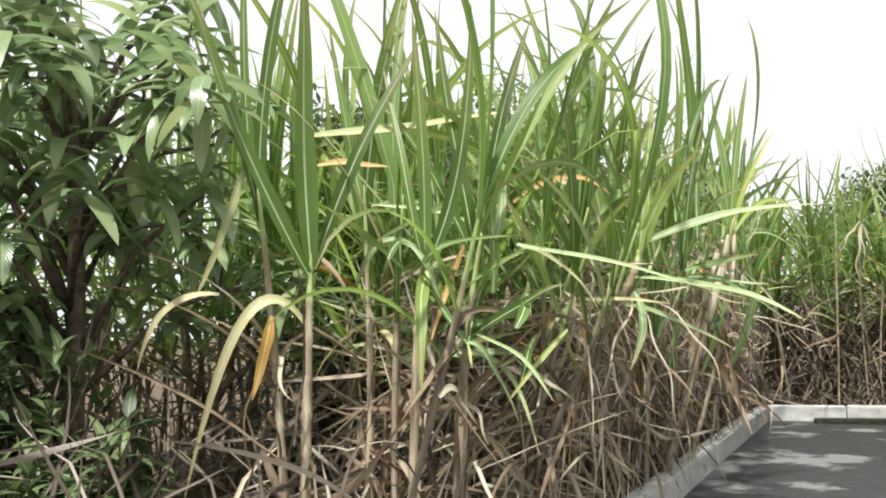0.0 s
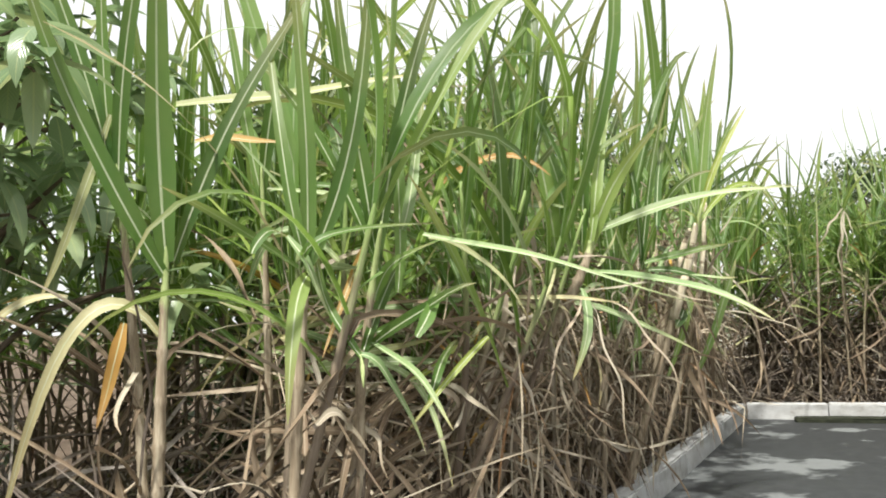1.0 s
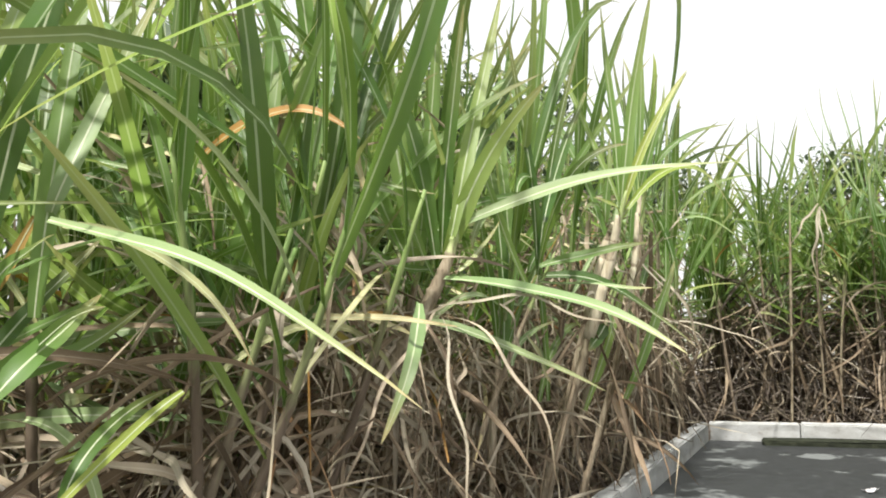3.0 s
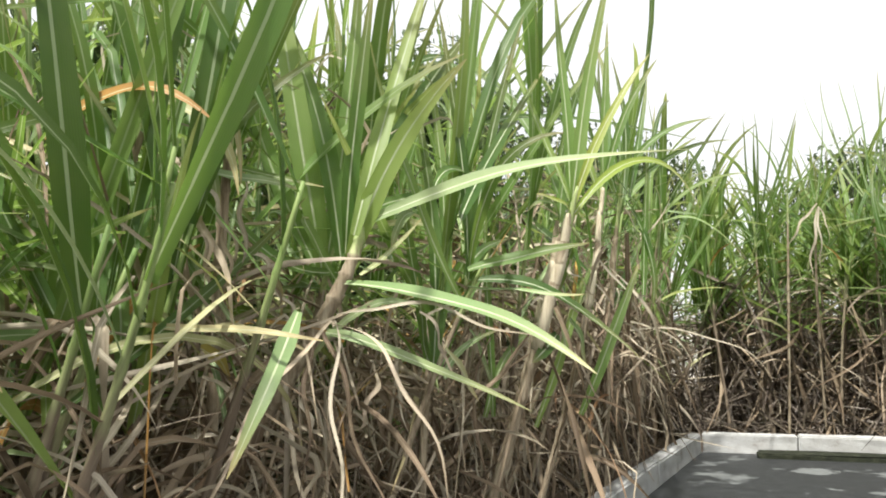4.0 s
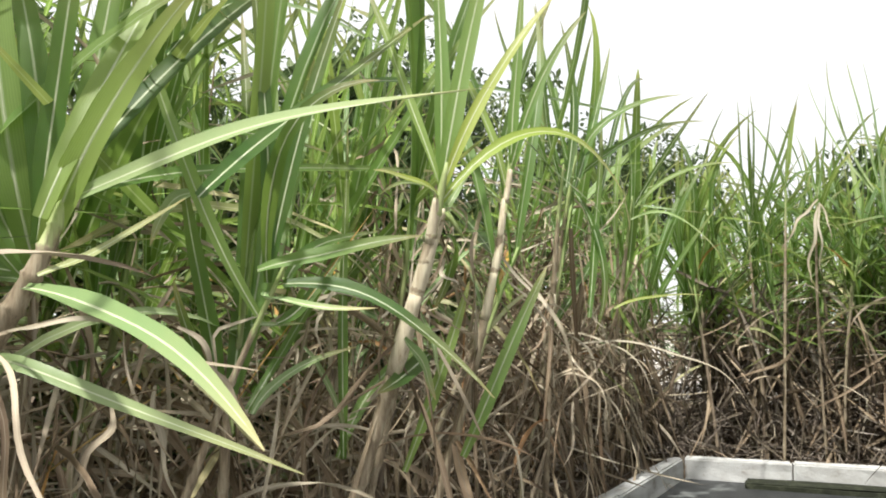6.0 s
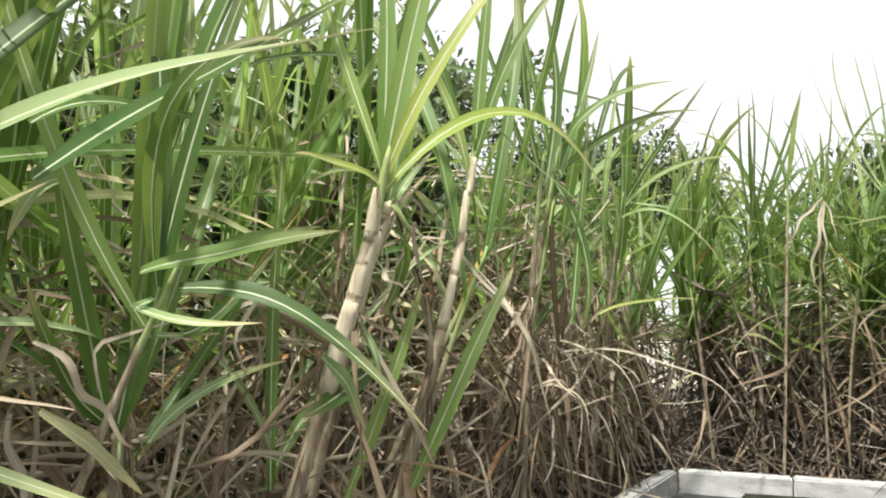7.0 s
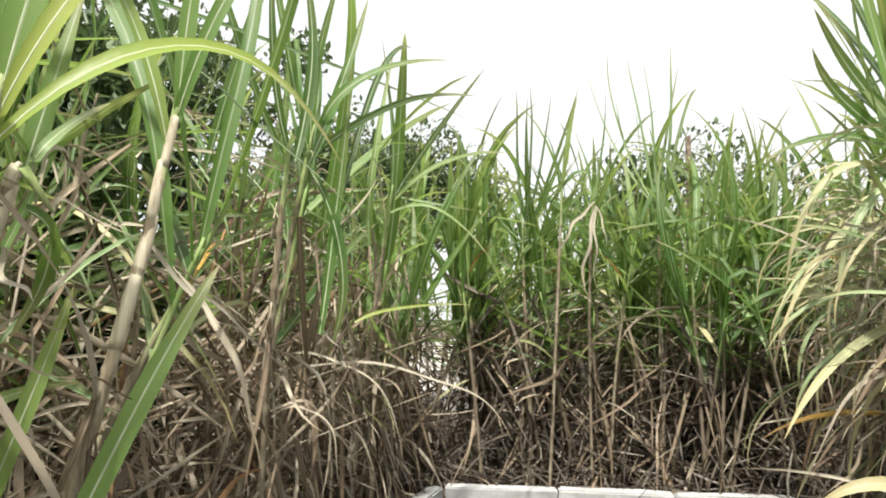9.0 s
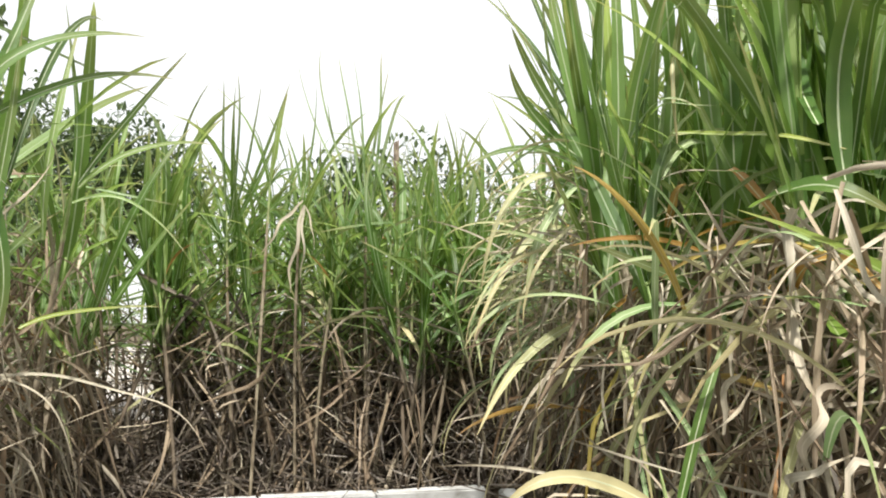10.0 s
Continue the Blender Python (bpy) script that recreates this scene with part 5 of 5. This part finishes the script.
def fill_left():
    rg, thin = random.Random(3), random.Random(9)
    deep = Stand()
    made = 0
    while made < 150:
        s, d = rg.uniform(-0.5, 6.7), 0.16 + 0.85 * rg.random() ** 0.8
        if s > 6.35 or s > 5.45 and d > 0.42 or s > 4.8 and d > 0.8:
            continue
        made += 1
        if s < 2.6 and rg.random() < 0.45 or 2.3 <= s < 4.4 and rg.random() < (0.65 if d > 0.45 else 0.35):
            continue
        p = left_bank(s, d)
        if gap(p):
            continue
        m0 = Matrix.Translation((p.x, p.y, BANK - 0.03)) @ lean_of(rg, 9, (-OUT.x * 0.9 + 0.2, -OUT.y), rg.uniform(-2, 15))
        tall_here = 0.8 < s < 3.6
        plan = stalk_plan(rg, rg.uniform(1.0, 1.4) + (0.15 if tall_here else 0), rg.randint(7, 9) if s < 2.6 else rg.randint(8, 10), rg.randint(12, 15) if s < 2.6 else rg.randint(11, 14), 0.25, 0.55 if s < 2.6 else 0.52,
                          1.32 if tall_here else 1.12, 0.85 if s < 2.6 else 0.72)
        free = left_clear(0.28 if rg.random() < 0.25 else 0.06)
        plan = trimmed(plan, m0, lambda q: free(q) and q.z < 2.15 + 0.3 * max(0.0, (q - CORNER).dot(BACK)) and not (gap(q, 0.06) and q.z < 1.9) and not ((q - CORNER).dot(BACK) > 5.9 and (q - CORNER).dot(OUT) > 0.5))
        if 0.9 < s < 3.0 and thin.random() < 0.28:
            continue
        stalk_thing(m0, plan, "tall green sugarcane with dry brown lower leaves", BY_CURB)
    made = 0
    while made < 190:
        s, d = rg.uniform(-0.9, 7.5), rg.uniform(0.95, 3.0)
        if s > 5.0 and d < 2.6 or s < 4.2 and d > 1.45:
            continue
        made += 1
        if s < 4.3 and rg.random() < (0.94 if s < 2.8 else 0.75):
            continue
        p = left_bank(s, d)
        if gap(p):
            continue
        deep.stalk(Matrix.Translation((p.x, p.y, BANK - 0.03)) @ lean_of(rg, 6), stalk_plan(rg, rg.uniform(1.1, 1.45), rg.randint(8, 10), rg.randint(4, 6), 0.12, 0.42, 1.2))
    for _ in range(2600):
        p = left_bank(rg.uniform(-0.6, 7.5), 0.04 + 1.6 * rg.random() ** 1.2)
        z = BANK + rg.random() ** 2 * 0.5 * min(1, (p - CORNER).dot(OUT) / 0.2)
        kd = rg.choice(LITTER)
        m = Matrix.Translation((p.x, p.y, z)) @ rot("Z", rg.uniform(0, 360)) @ rot("Y", rg.gauss(0, 28))
        if left_clear(-0.05 if rg.random() < 0.92 else 0.04)(m @ Vector(kd.v[-2])):
            deep.add(kd, m, ROT)
    clear = left_clear(0.12)
    for _ in range(1100):
        p = left_bank(rg.uniform(-0.4, 5.6), 0.10 + 0.8 * rg.random())
        p.z = rg.uniform(0.25, 0.95)
        kd = rg.choice(HANG + DRY + BLEACH + BLEACH)
        m = Matrix.Translation(p) @ rot("Z", rg.uniform(0, 360)) @ rot("Y", rg.gauss(0, 20)) @ Matrix.Scale(rg.uniform(0.6, 1.1), 4)
        if clear(m @ Vector(kd.v[-2])) and not gap(p) and ((p - CORNER).dot(BACK) < 4.6 or rg.random() < 0.5):
            deep.add(kd, m, kd.mat)
    for cs, cd, n in ((2.0, 0.12, 150), (1.2, 0.25, 150), (0.3, 0.3, 110), (2.9, 0.2, 120)):
        for _ in range(n):
            p = left_bank(cs + rg.gauss(0, 0.16), cd + rg.gauss(0, 0.10))
            p.z = rg.uniform(0.55, 1.6)
            kd = rg.choice(HANG + HANG + BLEACH)
            m = Matrix.Translation(p) @ rot("Z", rg.uniform(0, 360)) @ rot("Y", rg.gauss(0, 9)) @ slim(rg.uniform(0.6, 1.1), rg.uniform(0.6, 1.1))
            if left_clear(0.1)(m @ Vector(kd.v[-2])) and not gap(p):
                deep.add(kd, m, kd.mat)
    for _ in range(420):
        p = left_bank(rg.uniform(3.3, 5.5), rg.uniform(-0.04, 0.35))
        p.z = rg.uniform(0.4, 1.15)
        kd = rg.choice(BLEACH + HANG + DRY)
        m = Matrix.Translation(p) @ rot("Z", rg.uniform(0, 360)) @ rot("Y", rg.gauss(0, 22)) @ slim(rg.uniform(0.5, 0.95), rg.uniform(0.45, 0.95))
        if left_clear(0.14)(m @ Vector(kd.v[-2])):
            deep.add(kd, m, GOLD if rg.random() < 0.06 else STRAWP if rg.random() < 0.4 else kd.mat)
    clear = left_clear(0.16)
    for _ in range(1700):
        p = left_bank(rg.uniform(-0.4, 5.4), 0.06 + 0.7 * rg.random())
        p.z = rg.uniform(0.3, 1.85)
        if gap(p) or (p - CORNER).dot(BACK) < 3.2 and rg.random() < 0.45:
            continue
        kd = rg.choice(SLANT + STIFF + ARCHFADED if rg.random() < 0.62 and p.z > (1.15 if (p - CORNER).dot(BACK) < 5.2 else 0.8) else BLEACH + BLEACH + DRY + HANG)
        m = Matrix.Translation(p) @ rot("Z", rg.uniform(0, 360)) @ rot("Y", rg.gauss(15, 40)) @ slim(rg.uniform(0.4, 0.8), rg.uniform(0.45, 0.95))
        if all(clear(m @ Vector(kd.v[i])) for i in (len(kd.v) // 2, len(kd.v) - 2)):
            deep.add(kd, m, kd.mat)
    deep.build("sugarcane_stand", "dense stand of green sugarcane with dead leaves below", "sugarcane")


def fill_far():
    rg = random.Random(5)
    open_side = far_clear(0.1)
    free = lambda q: open_side(q) and not (gap(q, 0.06) and 0.45 < q.z < 1.9)
    deep = Stand()
    for _ in range(118):
        p = far_bank(rg.uniform(-0.7, 3.0), 0.2 + 0.8 * rg.random())
        if gap(p) and rg.random() < 0.8:
            continue
        m0 = Matrix.Translation((p.x, p.y, BANK - 0.03)) @ lean_of(rg, 9, (-FOUT.x, -FOUT.y), rg.uniform(-4, 4))
        plan = trimmed(stalk_plan(rg, rg.uniform(1.05, 1.6), rg.randint(8, 10), rg.randint(9, 13), 0.30, 0.56, 0.92, 0.80, 0.55, 1.0), m0, free)
        stalk_thing(m0, plan, "short green sugarcane above grey-brown dead leaves", BEHIND)
    for _ in range(12):
        p = far_bank(rg.uniform(0.5, 1.9), 0.2 + 0.5 * rg.random())
        m0 = Matrix.Translation((p.x, p.y, BANK - 0.03)) @ lean_of(rg, 3)
        plan = trimmed(stalk_plan(rg, rg.uniform(1.45, 1.75), rg.randint(6, 8), rg.randint(6, 8), 0.05, 0.75, 0.85, 0.75), m0, free)
        stalk_thing(m0, plan, "sugarcane with thin leaves standing above its neighbours", BEHIND)
    for _ in range(175):
        p = far_bank(rg.uniform(-1.2, 4.5), rg.uniform(1.0, 2.8))
        if gap(p) and rg.random() < 0.85:
            continue
        m0 = Matrix.Translation((p.x, p.y, BANK - 0.03)) @ lean_of(rg, 6)
        deep.stalk(m0, trimmed(stalk_plan(rg, rg.uniform(1.1, 1.6), rg.randint(7, 8), rg.randint(5, 7), 0.25, 0.56, 0.92, 0.8, 0.55, 1.0), m0, free))
    for _ in range(4200):
        p = far_bank(rg.uniform(-0.6, 3.6), 0.07 + 1.5 * rg.random() ** 1.3)
        up = min(1, ((p - CORNER).dot(FOUT) - 0.05) / 0.5)
        z = BANK + rg.random() ** 1.3 * 0.85 * up * (0.36 if gap(p) else 1)
        kd = rg.choice(LITTER)
        m = Matrix.Translation((p.x, p.y, z)) @ rot("Z", rg.uniform(0, 360)) @ rot("Y", rg.gauss(0, 42))
        if far_clear(-0.06 if rg.random() < 0.93 else 0.03)(m @ Vector(kd.v[-2])):
            deep.add(kd, m, ROT)
    deep.build("short_sugarcane_stand", "short sugarcane over a thatch of grey-brown dead leaves", "sugarcane")


def fill_right():
    rg = random.Random(7)
    low = lambda kd, m, top: all((m @ Vector(kd.v[i])).z < top for i in (len(kd.v) // 3, len(kd.v) // 2, len(kd.v) - 2))
    deep = Stand()
    for _ in range(68):
        p = right_bank(rg.uniform(0.9, 3.5), 0.2 + 0.9 * rg.random())
        m0 = Matrix.Translation((p.x, p.y, BANK - 0.03)) @ lean_of(rg, 4, (OUT.x, OUT.y), rg.uniform(-4, 8))
        plan = trimmed(stalk_plan(rg, rg.uniform(1.1, 1.5), rg.randint(11, 13), rg.randint(9, 12), 0.45, 0.58, 1.25, 0.42, 0.0, 0.9, 0.10), m0, right_clear(0.30))
        stalk_thing(m0, plan, "tall sugarcane with drooping straw-yellow leaves", ACROSS)
    for _ in range(110):
        p = right_bank(rg.uniform(0.3, 3.7), rg.uniform(1.0, 3.0))
        deep.stalk(Matrix.Translation((p.x, p.y, BANK - 0.03)) @ lean_of(rg, 5), stalk_plan(rg, rg.uniform(1.3, 1.8), rg.randint(8, 9), rg.randint(6, 9), 0.12, 0.55, 1.1, 0.5, 0.0, 0.9, 0.10))
    for _ in range(900):
        p = right_bank(rg.uniform(0.2, 4.5), 0.06 + 1.3 * rg.random())
        deep.add(rg.choice(LITTER), Matrix.Translation((p.x, p.y, BANK + rg.random() ** 2 * 0.5)) @ rot("Z", rg.uniform(0, 360)) @ rot("Y", rg.gauss(0, 28)), ROT)
    clear = right_clear(0.15)
    for _ in range(1250):
        p = right_bank(rg.uniform(0.8, 3.7), -0.02 + 0.55 * rg.random())
        p.z = rg.uniform(0.4, 1.4)
        if p.z < 0.7 and (p - ENDC).dot(BACK) > 2.5 and rg.random() < 0.6:
            continue
        kd = rg.choice(HANG + HANG + BLEACH if p.z > 0.8 else HANG + DRY + ROTTEN)
        m = Matrix.Translation(p) @ rot("Z", rg.uniform(0, 360)) @ rot("Y", rg.gauss(0, 16)) @ Matrix.Scale(rg.uniform(0.5, 0.95), 4)
        if clear(m @ Vector(kd.v[-2])) and low(kd, m, 1.42):
            deep.add(kd, m, kd.mat)
    for _ in range(420):
        s = rg.uniform(0.9, 3.6)
        p = right_bank(s, rg.uniform(-0.12, 0.25))
        p.z = rg.uniform(0.75, 1.6) - (0.25 if s > 2.4 else 0)
        kd = rg.choice(ARCHPALE + ARCHFADED + ARCHGOLD[:2] if rg.random() < (0.5 if s < 2.3 else 0.2) else BLEACH + HANG)
        m = Matrix.Translation(p) @ rot("Z", 155 + rg.gauss(0, 75)) @ rot("Y", rg.gauss(25, 30)) @ slim(rg.uniform(0.4, 0.9), rg.uniform(0.6, 1.2))
        if right_clear(0.5)(m @ Vector(kd.v[-2])) and low(kd, m, 1.75):
            deep.add(kd, m, kd.mat)
    for _ in range(170):
        p = right_bank(rg.gauss(1.75, 0.25), rg.uniform(-0.12, 0.12))
        p.z = rg.uniform(1.0, 1.75)
        kd = rg.choice(ARCHPALE + ARCHPALE + ARCHFADED + BLEACH)
        m = Matrix.Translation(p) @ rot("Z", 155 + rg.gauss(0, 40)) @ rot("Y", rg.gauss(30, 22)) @ slim(rg.uniform(0.4, 0.75), rg.uniform(0.6, 1.1))
        if right_clear(0.5)(m @ Vector(kd.v[-2])) and low(kd, m, 1.75):
            deep.add(kd, m, kd.mat)
    for _ in range(160):
        p = right_bank(rg.uniform(0.9, 3.6), rg.uniform(-0.05, 0.30))
        p.z = rg.uniform(0.7, 1.35)
        kd = rg.choice(HANG + DRY)
        m = Matrix.Translation(p) @ rot("Z", rg.uniform(0, 360)) @ rot("Y", rg.gauss(0, 16)) @ slim(rg.uniform(0.5, 1.0), rg.uniform(0.6, 1.3))
        if right_clear(0.2)(m @ Vector(kd.v[-2])) and low(kd, m, 1.45):
            deep.add(kd, m, GOLD if rg.random() < 0.35 else STRAWP)
    deep.build("sugarcane_stand", "dense tall sugarcane with brown dead leaves below", "sugarcane")


fill_left()
fill_far()
fill_right()


# ---- trees ----
TREE_LEAF = [Kind("leaf", blade(U(0.16, 0.25), U(0.044, 0.064), 60, U(20, 75), 1.2, 0, 14, None, 0, 6, 0.12), MANGO) for _ in range(8)]
FAR_LEAF = [Kind("leaf", blade(U(0.09, 0.15), U(0.05, 0.075), 60, U(10, 50), 1.0, 0, 10, None, 0, 2, 0.3), FARLEAF) for _ in range(5)]


def limb(pts, radii, root):
    v, f, u = tube(pts, radii, 6)
    part("limb", mesh_of("limb", [tuple(q) for q in v], f, BARK, u), root)


def mango_tree(x, y, height, crown, label):
    rg = random.Random(21)
    root = tagged(new("mango_tree"), label, "tree")
    root.matrix_basis = pose(x, y, BANK - 0.06)
    path = [Vector((0.04 * math.sin(3 * q), 0.03 * math.cos(2 * q) - 0.03, q * height * 0.75)) for q in np.linspace(0, 1, 9)]
    v, f, u = tube(path, [0.05 * (1 - 0.6 * q) for q in np.linspace(0, 1, 9)])
    part("trunk", mesh_of("trunk", [tuple(q) for q in v], f, BARK, u), root)
    tips = []
    for i in range(25):
        z0 = height * rg.uniform(0.16, 0.72)
        a = rg.uniform(0, 2 * math.pi)
        r = crown * rg.uniform(0.55, 1.1)
        end = Vector((math.cos(a) * r, math.sin(a) * r, min(height, z0 + rg.uniform(0.1, 0.8))))
        st = Vector((0, 0, z0))
        mid = (st + end) / 2 + Vector((0, 0, 0.12))
        limb([st, st.lerp(mid, 0.6), mid, mid.lerp(end, 0.6), end], [0.018, 0.014, 0.011, 0.008, 0.005], root)
        for c, k in ((end, 0.0), (mid.lerp(end, 0.55), 0.10), (mid, 0.10), (end, 0.16), (end, 0.2)):
            tip = c + Vector((rg.gauss(0, k), rg.gauss(0, k), rg.gauss(0, k)))
            if k > 0.05:
                limb([mid.lerp(end, 0.5), (mid.lerp(end, 0.5) + tip) / 2 + Vector((0, 0, 0.02)), tip], [0.006, 0.005, 0.004], root)
            tips.append(tip)
    near = Vector((0.75, -0.66, 0))
    for q in ((0.42, -0.40, 1.40), (0.30, -0.46, 1.24), (0.52, -0.34, 1.56), (0.10, -0.34, 1.90), (0.22, -0.46, 1.66), (0.46, -0.20, 1.80), (-0.10, -0.42, 1.52), (0.05, -0.48, 1.12)):
        tip = Vector(q)
        limb([Vector((0, 0, tip.z - 0.35)), tip * 0.55 + Vector((0, 0, tip.z * 0.45 - 0.10)), tip], [0.014, 0.010, 0.005], root)
        tips.append(tip)
    tips.sort(key=lambda p: -p.dot(near))
    rest = []
    for n, tip in enumerate(tips):
        turn = rg.uniform(0, 360)
        for j in range(rg.randint(7, 11)):
            m = Matrix.Translation(tip + Vector((0, 0, 0.012 * j))) @ rot("Z", turn + j * 137.5) @ rot("Y", rg.gauss(30, 20)) @ Matrix.Scale(rg.uniform(0.85, 1.35), 4)
            kd = rg.choice(TREE_LEAF)
            if n < 24:
                part("leaf", kd.me, root, m)
            else:
                rest.append((kd, m))
    tagged(part("crown", joined("crown", rest, MANGO), root), kind="stuff")
    return root


def far_tree(name, x, y, height, wide, leaves, label, seed, low=0.12, big=1.0):
    rg = random.Random(seed)
    root = tagged(new(name), label, "tree", "trees beyond the field")
    root.matrix_basis = pose(x, y, -0.05)
    path = [Vector((0.06 * math.sin(4 * q + seed), 0.05 * math.cos(3 * q), q * height * 0.8)) for q in np.linspace(0, 1, 8)]
    v, f, u = tube(path, [0.09 * (1 - 0.75 * q) for q in np.linspace(0, 1, 8)])
    part("trunk", mesh_of("trunk", [tuple(q) for q in v], f, BARK, u), root)
    clumps = []
    for i in range(60):
        a, r, q = rg.uniform(0, 6.283), math.sqrt(rg.random()), rg.uniform(low, 1)
        k = math.sin(math.pi * min(0.97, 0.18 + 0.72 * q)) ** 0.6
        clumps.append((Vector((math.cos(a) * r * wide * k, math.sin(a) * r * wide * k, height * q - 0.15)), rg.uniform(0.22, 0.42) * wide ** 0.5))
    for c, _ in clumps[:14]:
        st = Vector((0, 0, max(0.2, c.z * 0.55)))
        limb([st, st.lerp(c, 0.5) + Vector((0, 0, 0.08)), c], [0.03, 0.02, 0.008], root)
    pcs = []
    for _ in range(leaves):
        c, r = rg.choice(clumps)
        d = Vector((rg.gauss(0, 1), rg.gauss(0, 1), rg.gauss(0, 0.8)))
        d = d * (min(1.0, 1.5 / d.length) * r * 0.55)
        pcs.append((rg.choice(FAR_LEAF), Matrix.Translation(c + d) @ rot("Z", rg.uniform(0, 360)) @ rot("Y", rg.gauss(0, 40)) @ Matrix.Scale(big * rg.uniform(0.4, 0.95), 4)))
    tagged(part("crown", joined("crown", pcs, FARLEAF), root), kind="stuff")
    return root


mango_tree(-1.08, 2.32, 2.35, 0.70, "young mango tree with drooping glossy green leaves")
far_tree("tree", 1.0, 9.2, 3.7, 1.75, 15000, "dense dark green tree behind the sugarcane", 31)
far_tree("tree", -0.7, 8.0, 3.0, 1.5, 10000, "leafy tree with small dark leaves behind the sugarcane", 36)
far_tree("tree", 3.15, 13.0, 3.5, 1.55, 15000, "small round green tree beyond the short sugarcane", 32, 0.66, 1.2)
far_tree("tree", 6.4, 11.6, 3.2, 1.7, 15000, "low leafy tree beyond the short sugarcane", 33, 0.12, 1.25)


for n, (s, d, h, w, c) in enumerate(((3.9, 1.75, 2.3, 0.75, 9000), (2.7, 1.75, 2.4, 0.80, 12000), (1.5, 1.80, 2.7, 0.80, 12000))):
    p = left_bank(s, d)
    far_tree("bush", p.x, p.y, h, w, c, "dense dark leafy hedge bush close behind the sugarcane", 80 + n, 0.02, 1.35)
far_tree("bush", 0.75, 7.75, 3.0, 1.0, 14000, "dense dark leafy bush close behind the sugarcane row", 71, 0.02, 1.3)
far_tree("bush", -0.55, 6.1, 2.9, 0.9, 9000, "dense dark leafy bush close behind the sugarcane row", 72, 0.02)
far_tree("bush", 1.70, 9.1, 3.3, 1.15, 16000, "dense dark leafy bush behind the end of the sugarcane row", 73, 0.02)
far_tree("bush", 1.80, 11.2, 2.6, 0.8, 8000, "dense dark leafy bush behind the end of the sugarcane row", 74, 0.02)


for n, (hx, hy, hh) in enumerate(((-3.6, 13.5, 2.6), (-1.2, 14.6, 2.9), (1.0, 15.4, 2.4), (7.4, 16.8, 2.5), (4.9, 18.5, 1.7), (9.0, 14.6, 2.5), (10.6, 12.4, 2.7), (12.2, 9.2, 2.7))):
    far_tree("bush", hx, hy, hh, 1.9, 4000, "leafy green bush beyond the sugarcane field", 50 + n, 0.02)


far_tree("bush", -2.7, 3.3, 1.35, 0.9, 5000, "low dark leafy bush behind the mango tree", 91, 0.02, 1.2)
far_tree("bush", -3.6, 4.6, 1.6, 1.1, 5000, "low dark leafy bush behind the mango tree", 92, 0.02, 1.2)


def shrub(x, y, height, wide, seed, label):
    rg = random.Random(seed)
    root = tagged(new("shrub"), label, "shrub", "shrubs under the mango tree")
    root.matrix_basis = pose(x, y, BANK - 0.05)
    pcs = []
    for i in range(11):
        a = rg.uniform(0, 6.283)
        tip = Vector((math.cos(a) * wide * rg.random(), math.sin(a) * wide * rg.random(), height * rg.uniform(0.35, 1)))
        limb([Vector((0, 0, 0)), tip * 0.5 + Vector((0, 0, 0.05)), tip], [0.008, 0.006, 0.003], root)
        for c in (tip, tip * 0.75, tip * 0.5):
            for j in range(9):
                pcs.append((rg.choice(TREE_LEAF), Matrix.Translation(c + Vector((0, 0, 0.01 * j))) @ rot("Z", j * 137.5 + i * 50) @ rot("Y", rg.gauss(0, 25)) @ Matrix.Scale(rg.uniform(0.4, 0.7), 4)))
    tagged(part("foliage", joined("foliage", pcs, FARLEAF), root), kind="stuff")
    return root


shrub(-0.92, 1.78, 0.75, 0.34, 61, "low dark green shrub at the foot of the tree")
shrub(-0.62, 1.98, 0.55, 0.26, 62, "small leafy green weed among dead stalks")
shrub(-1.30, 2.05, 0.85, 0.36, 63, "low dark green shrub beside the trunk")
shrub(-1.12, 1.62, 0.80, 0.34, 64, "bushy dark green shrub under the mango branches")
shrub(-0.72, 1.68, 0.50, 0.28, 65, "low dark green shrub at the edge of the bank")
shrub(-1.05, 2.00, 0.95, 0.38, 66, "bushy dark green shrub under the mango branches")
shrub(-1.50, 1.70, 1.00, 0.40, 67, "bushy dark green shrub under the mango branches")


# ---- small things ----
def scrap():
    """A torn, curled bit of plastic on the floor."""
    verts, faces = [], []
    for i in range(7):
        for j in range(5):
            u, v = i / 6 - 0.5, j / 4 - 0.5
            verts.append((u * 0.075, v * 0.05, 0.004 + 0.022 * abs(noise.noise(Vector((u * 5, v * 5, 3.3)))) + 0.03 * max(0, u) ** 2))
    for i in range(6):
        for j in range(4):
            a = i * 5 + j
            faces.append((a, a + 1, a + 6, a + 5))
    ob = new("plastic_scrap", mesh_of("plastic_scrap", verts, faces, SACK))
    ob.modifiers.new("thick", "SOLIDIFY").thickness = 0.002
    ob.matrix_basis = pose(3.24, 5.35, 0.0, 0, 0, 25)
    return tagged(ob, "torn white plastic scrap lying on the floor", "litter")


scrap()


def post(x, y, top):
    """A weathered round post, its head cut aslant."""
    path = [Vector((0.01 * math.sin(5 * q), 0.01 * math.cos(4 * q), q * top)) for q in np.linspace(0, 1, 7)]
    v, f, u = tube(path, [0.034, 0.033, 0.034, 0.032, 0.033, 0.031, 0.027], 9)
    ob = new("post", mesh_of("post", [(a.x, a.y, a.z + (0.02 * a.x / 0.03 if a.z > top * 0.95 else 0)) for a in v], f, BARK, u))
    ob.matrix_basis = pose(x, y, -0.06)
    return tagged(ob, "dark weathered wooden post among the bushes", "post")


post(5.63, 9.72, 2.98)
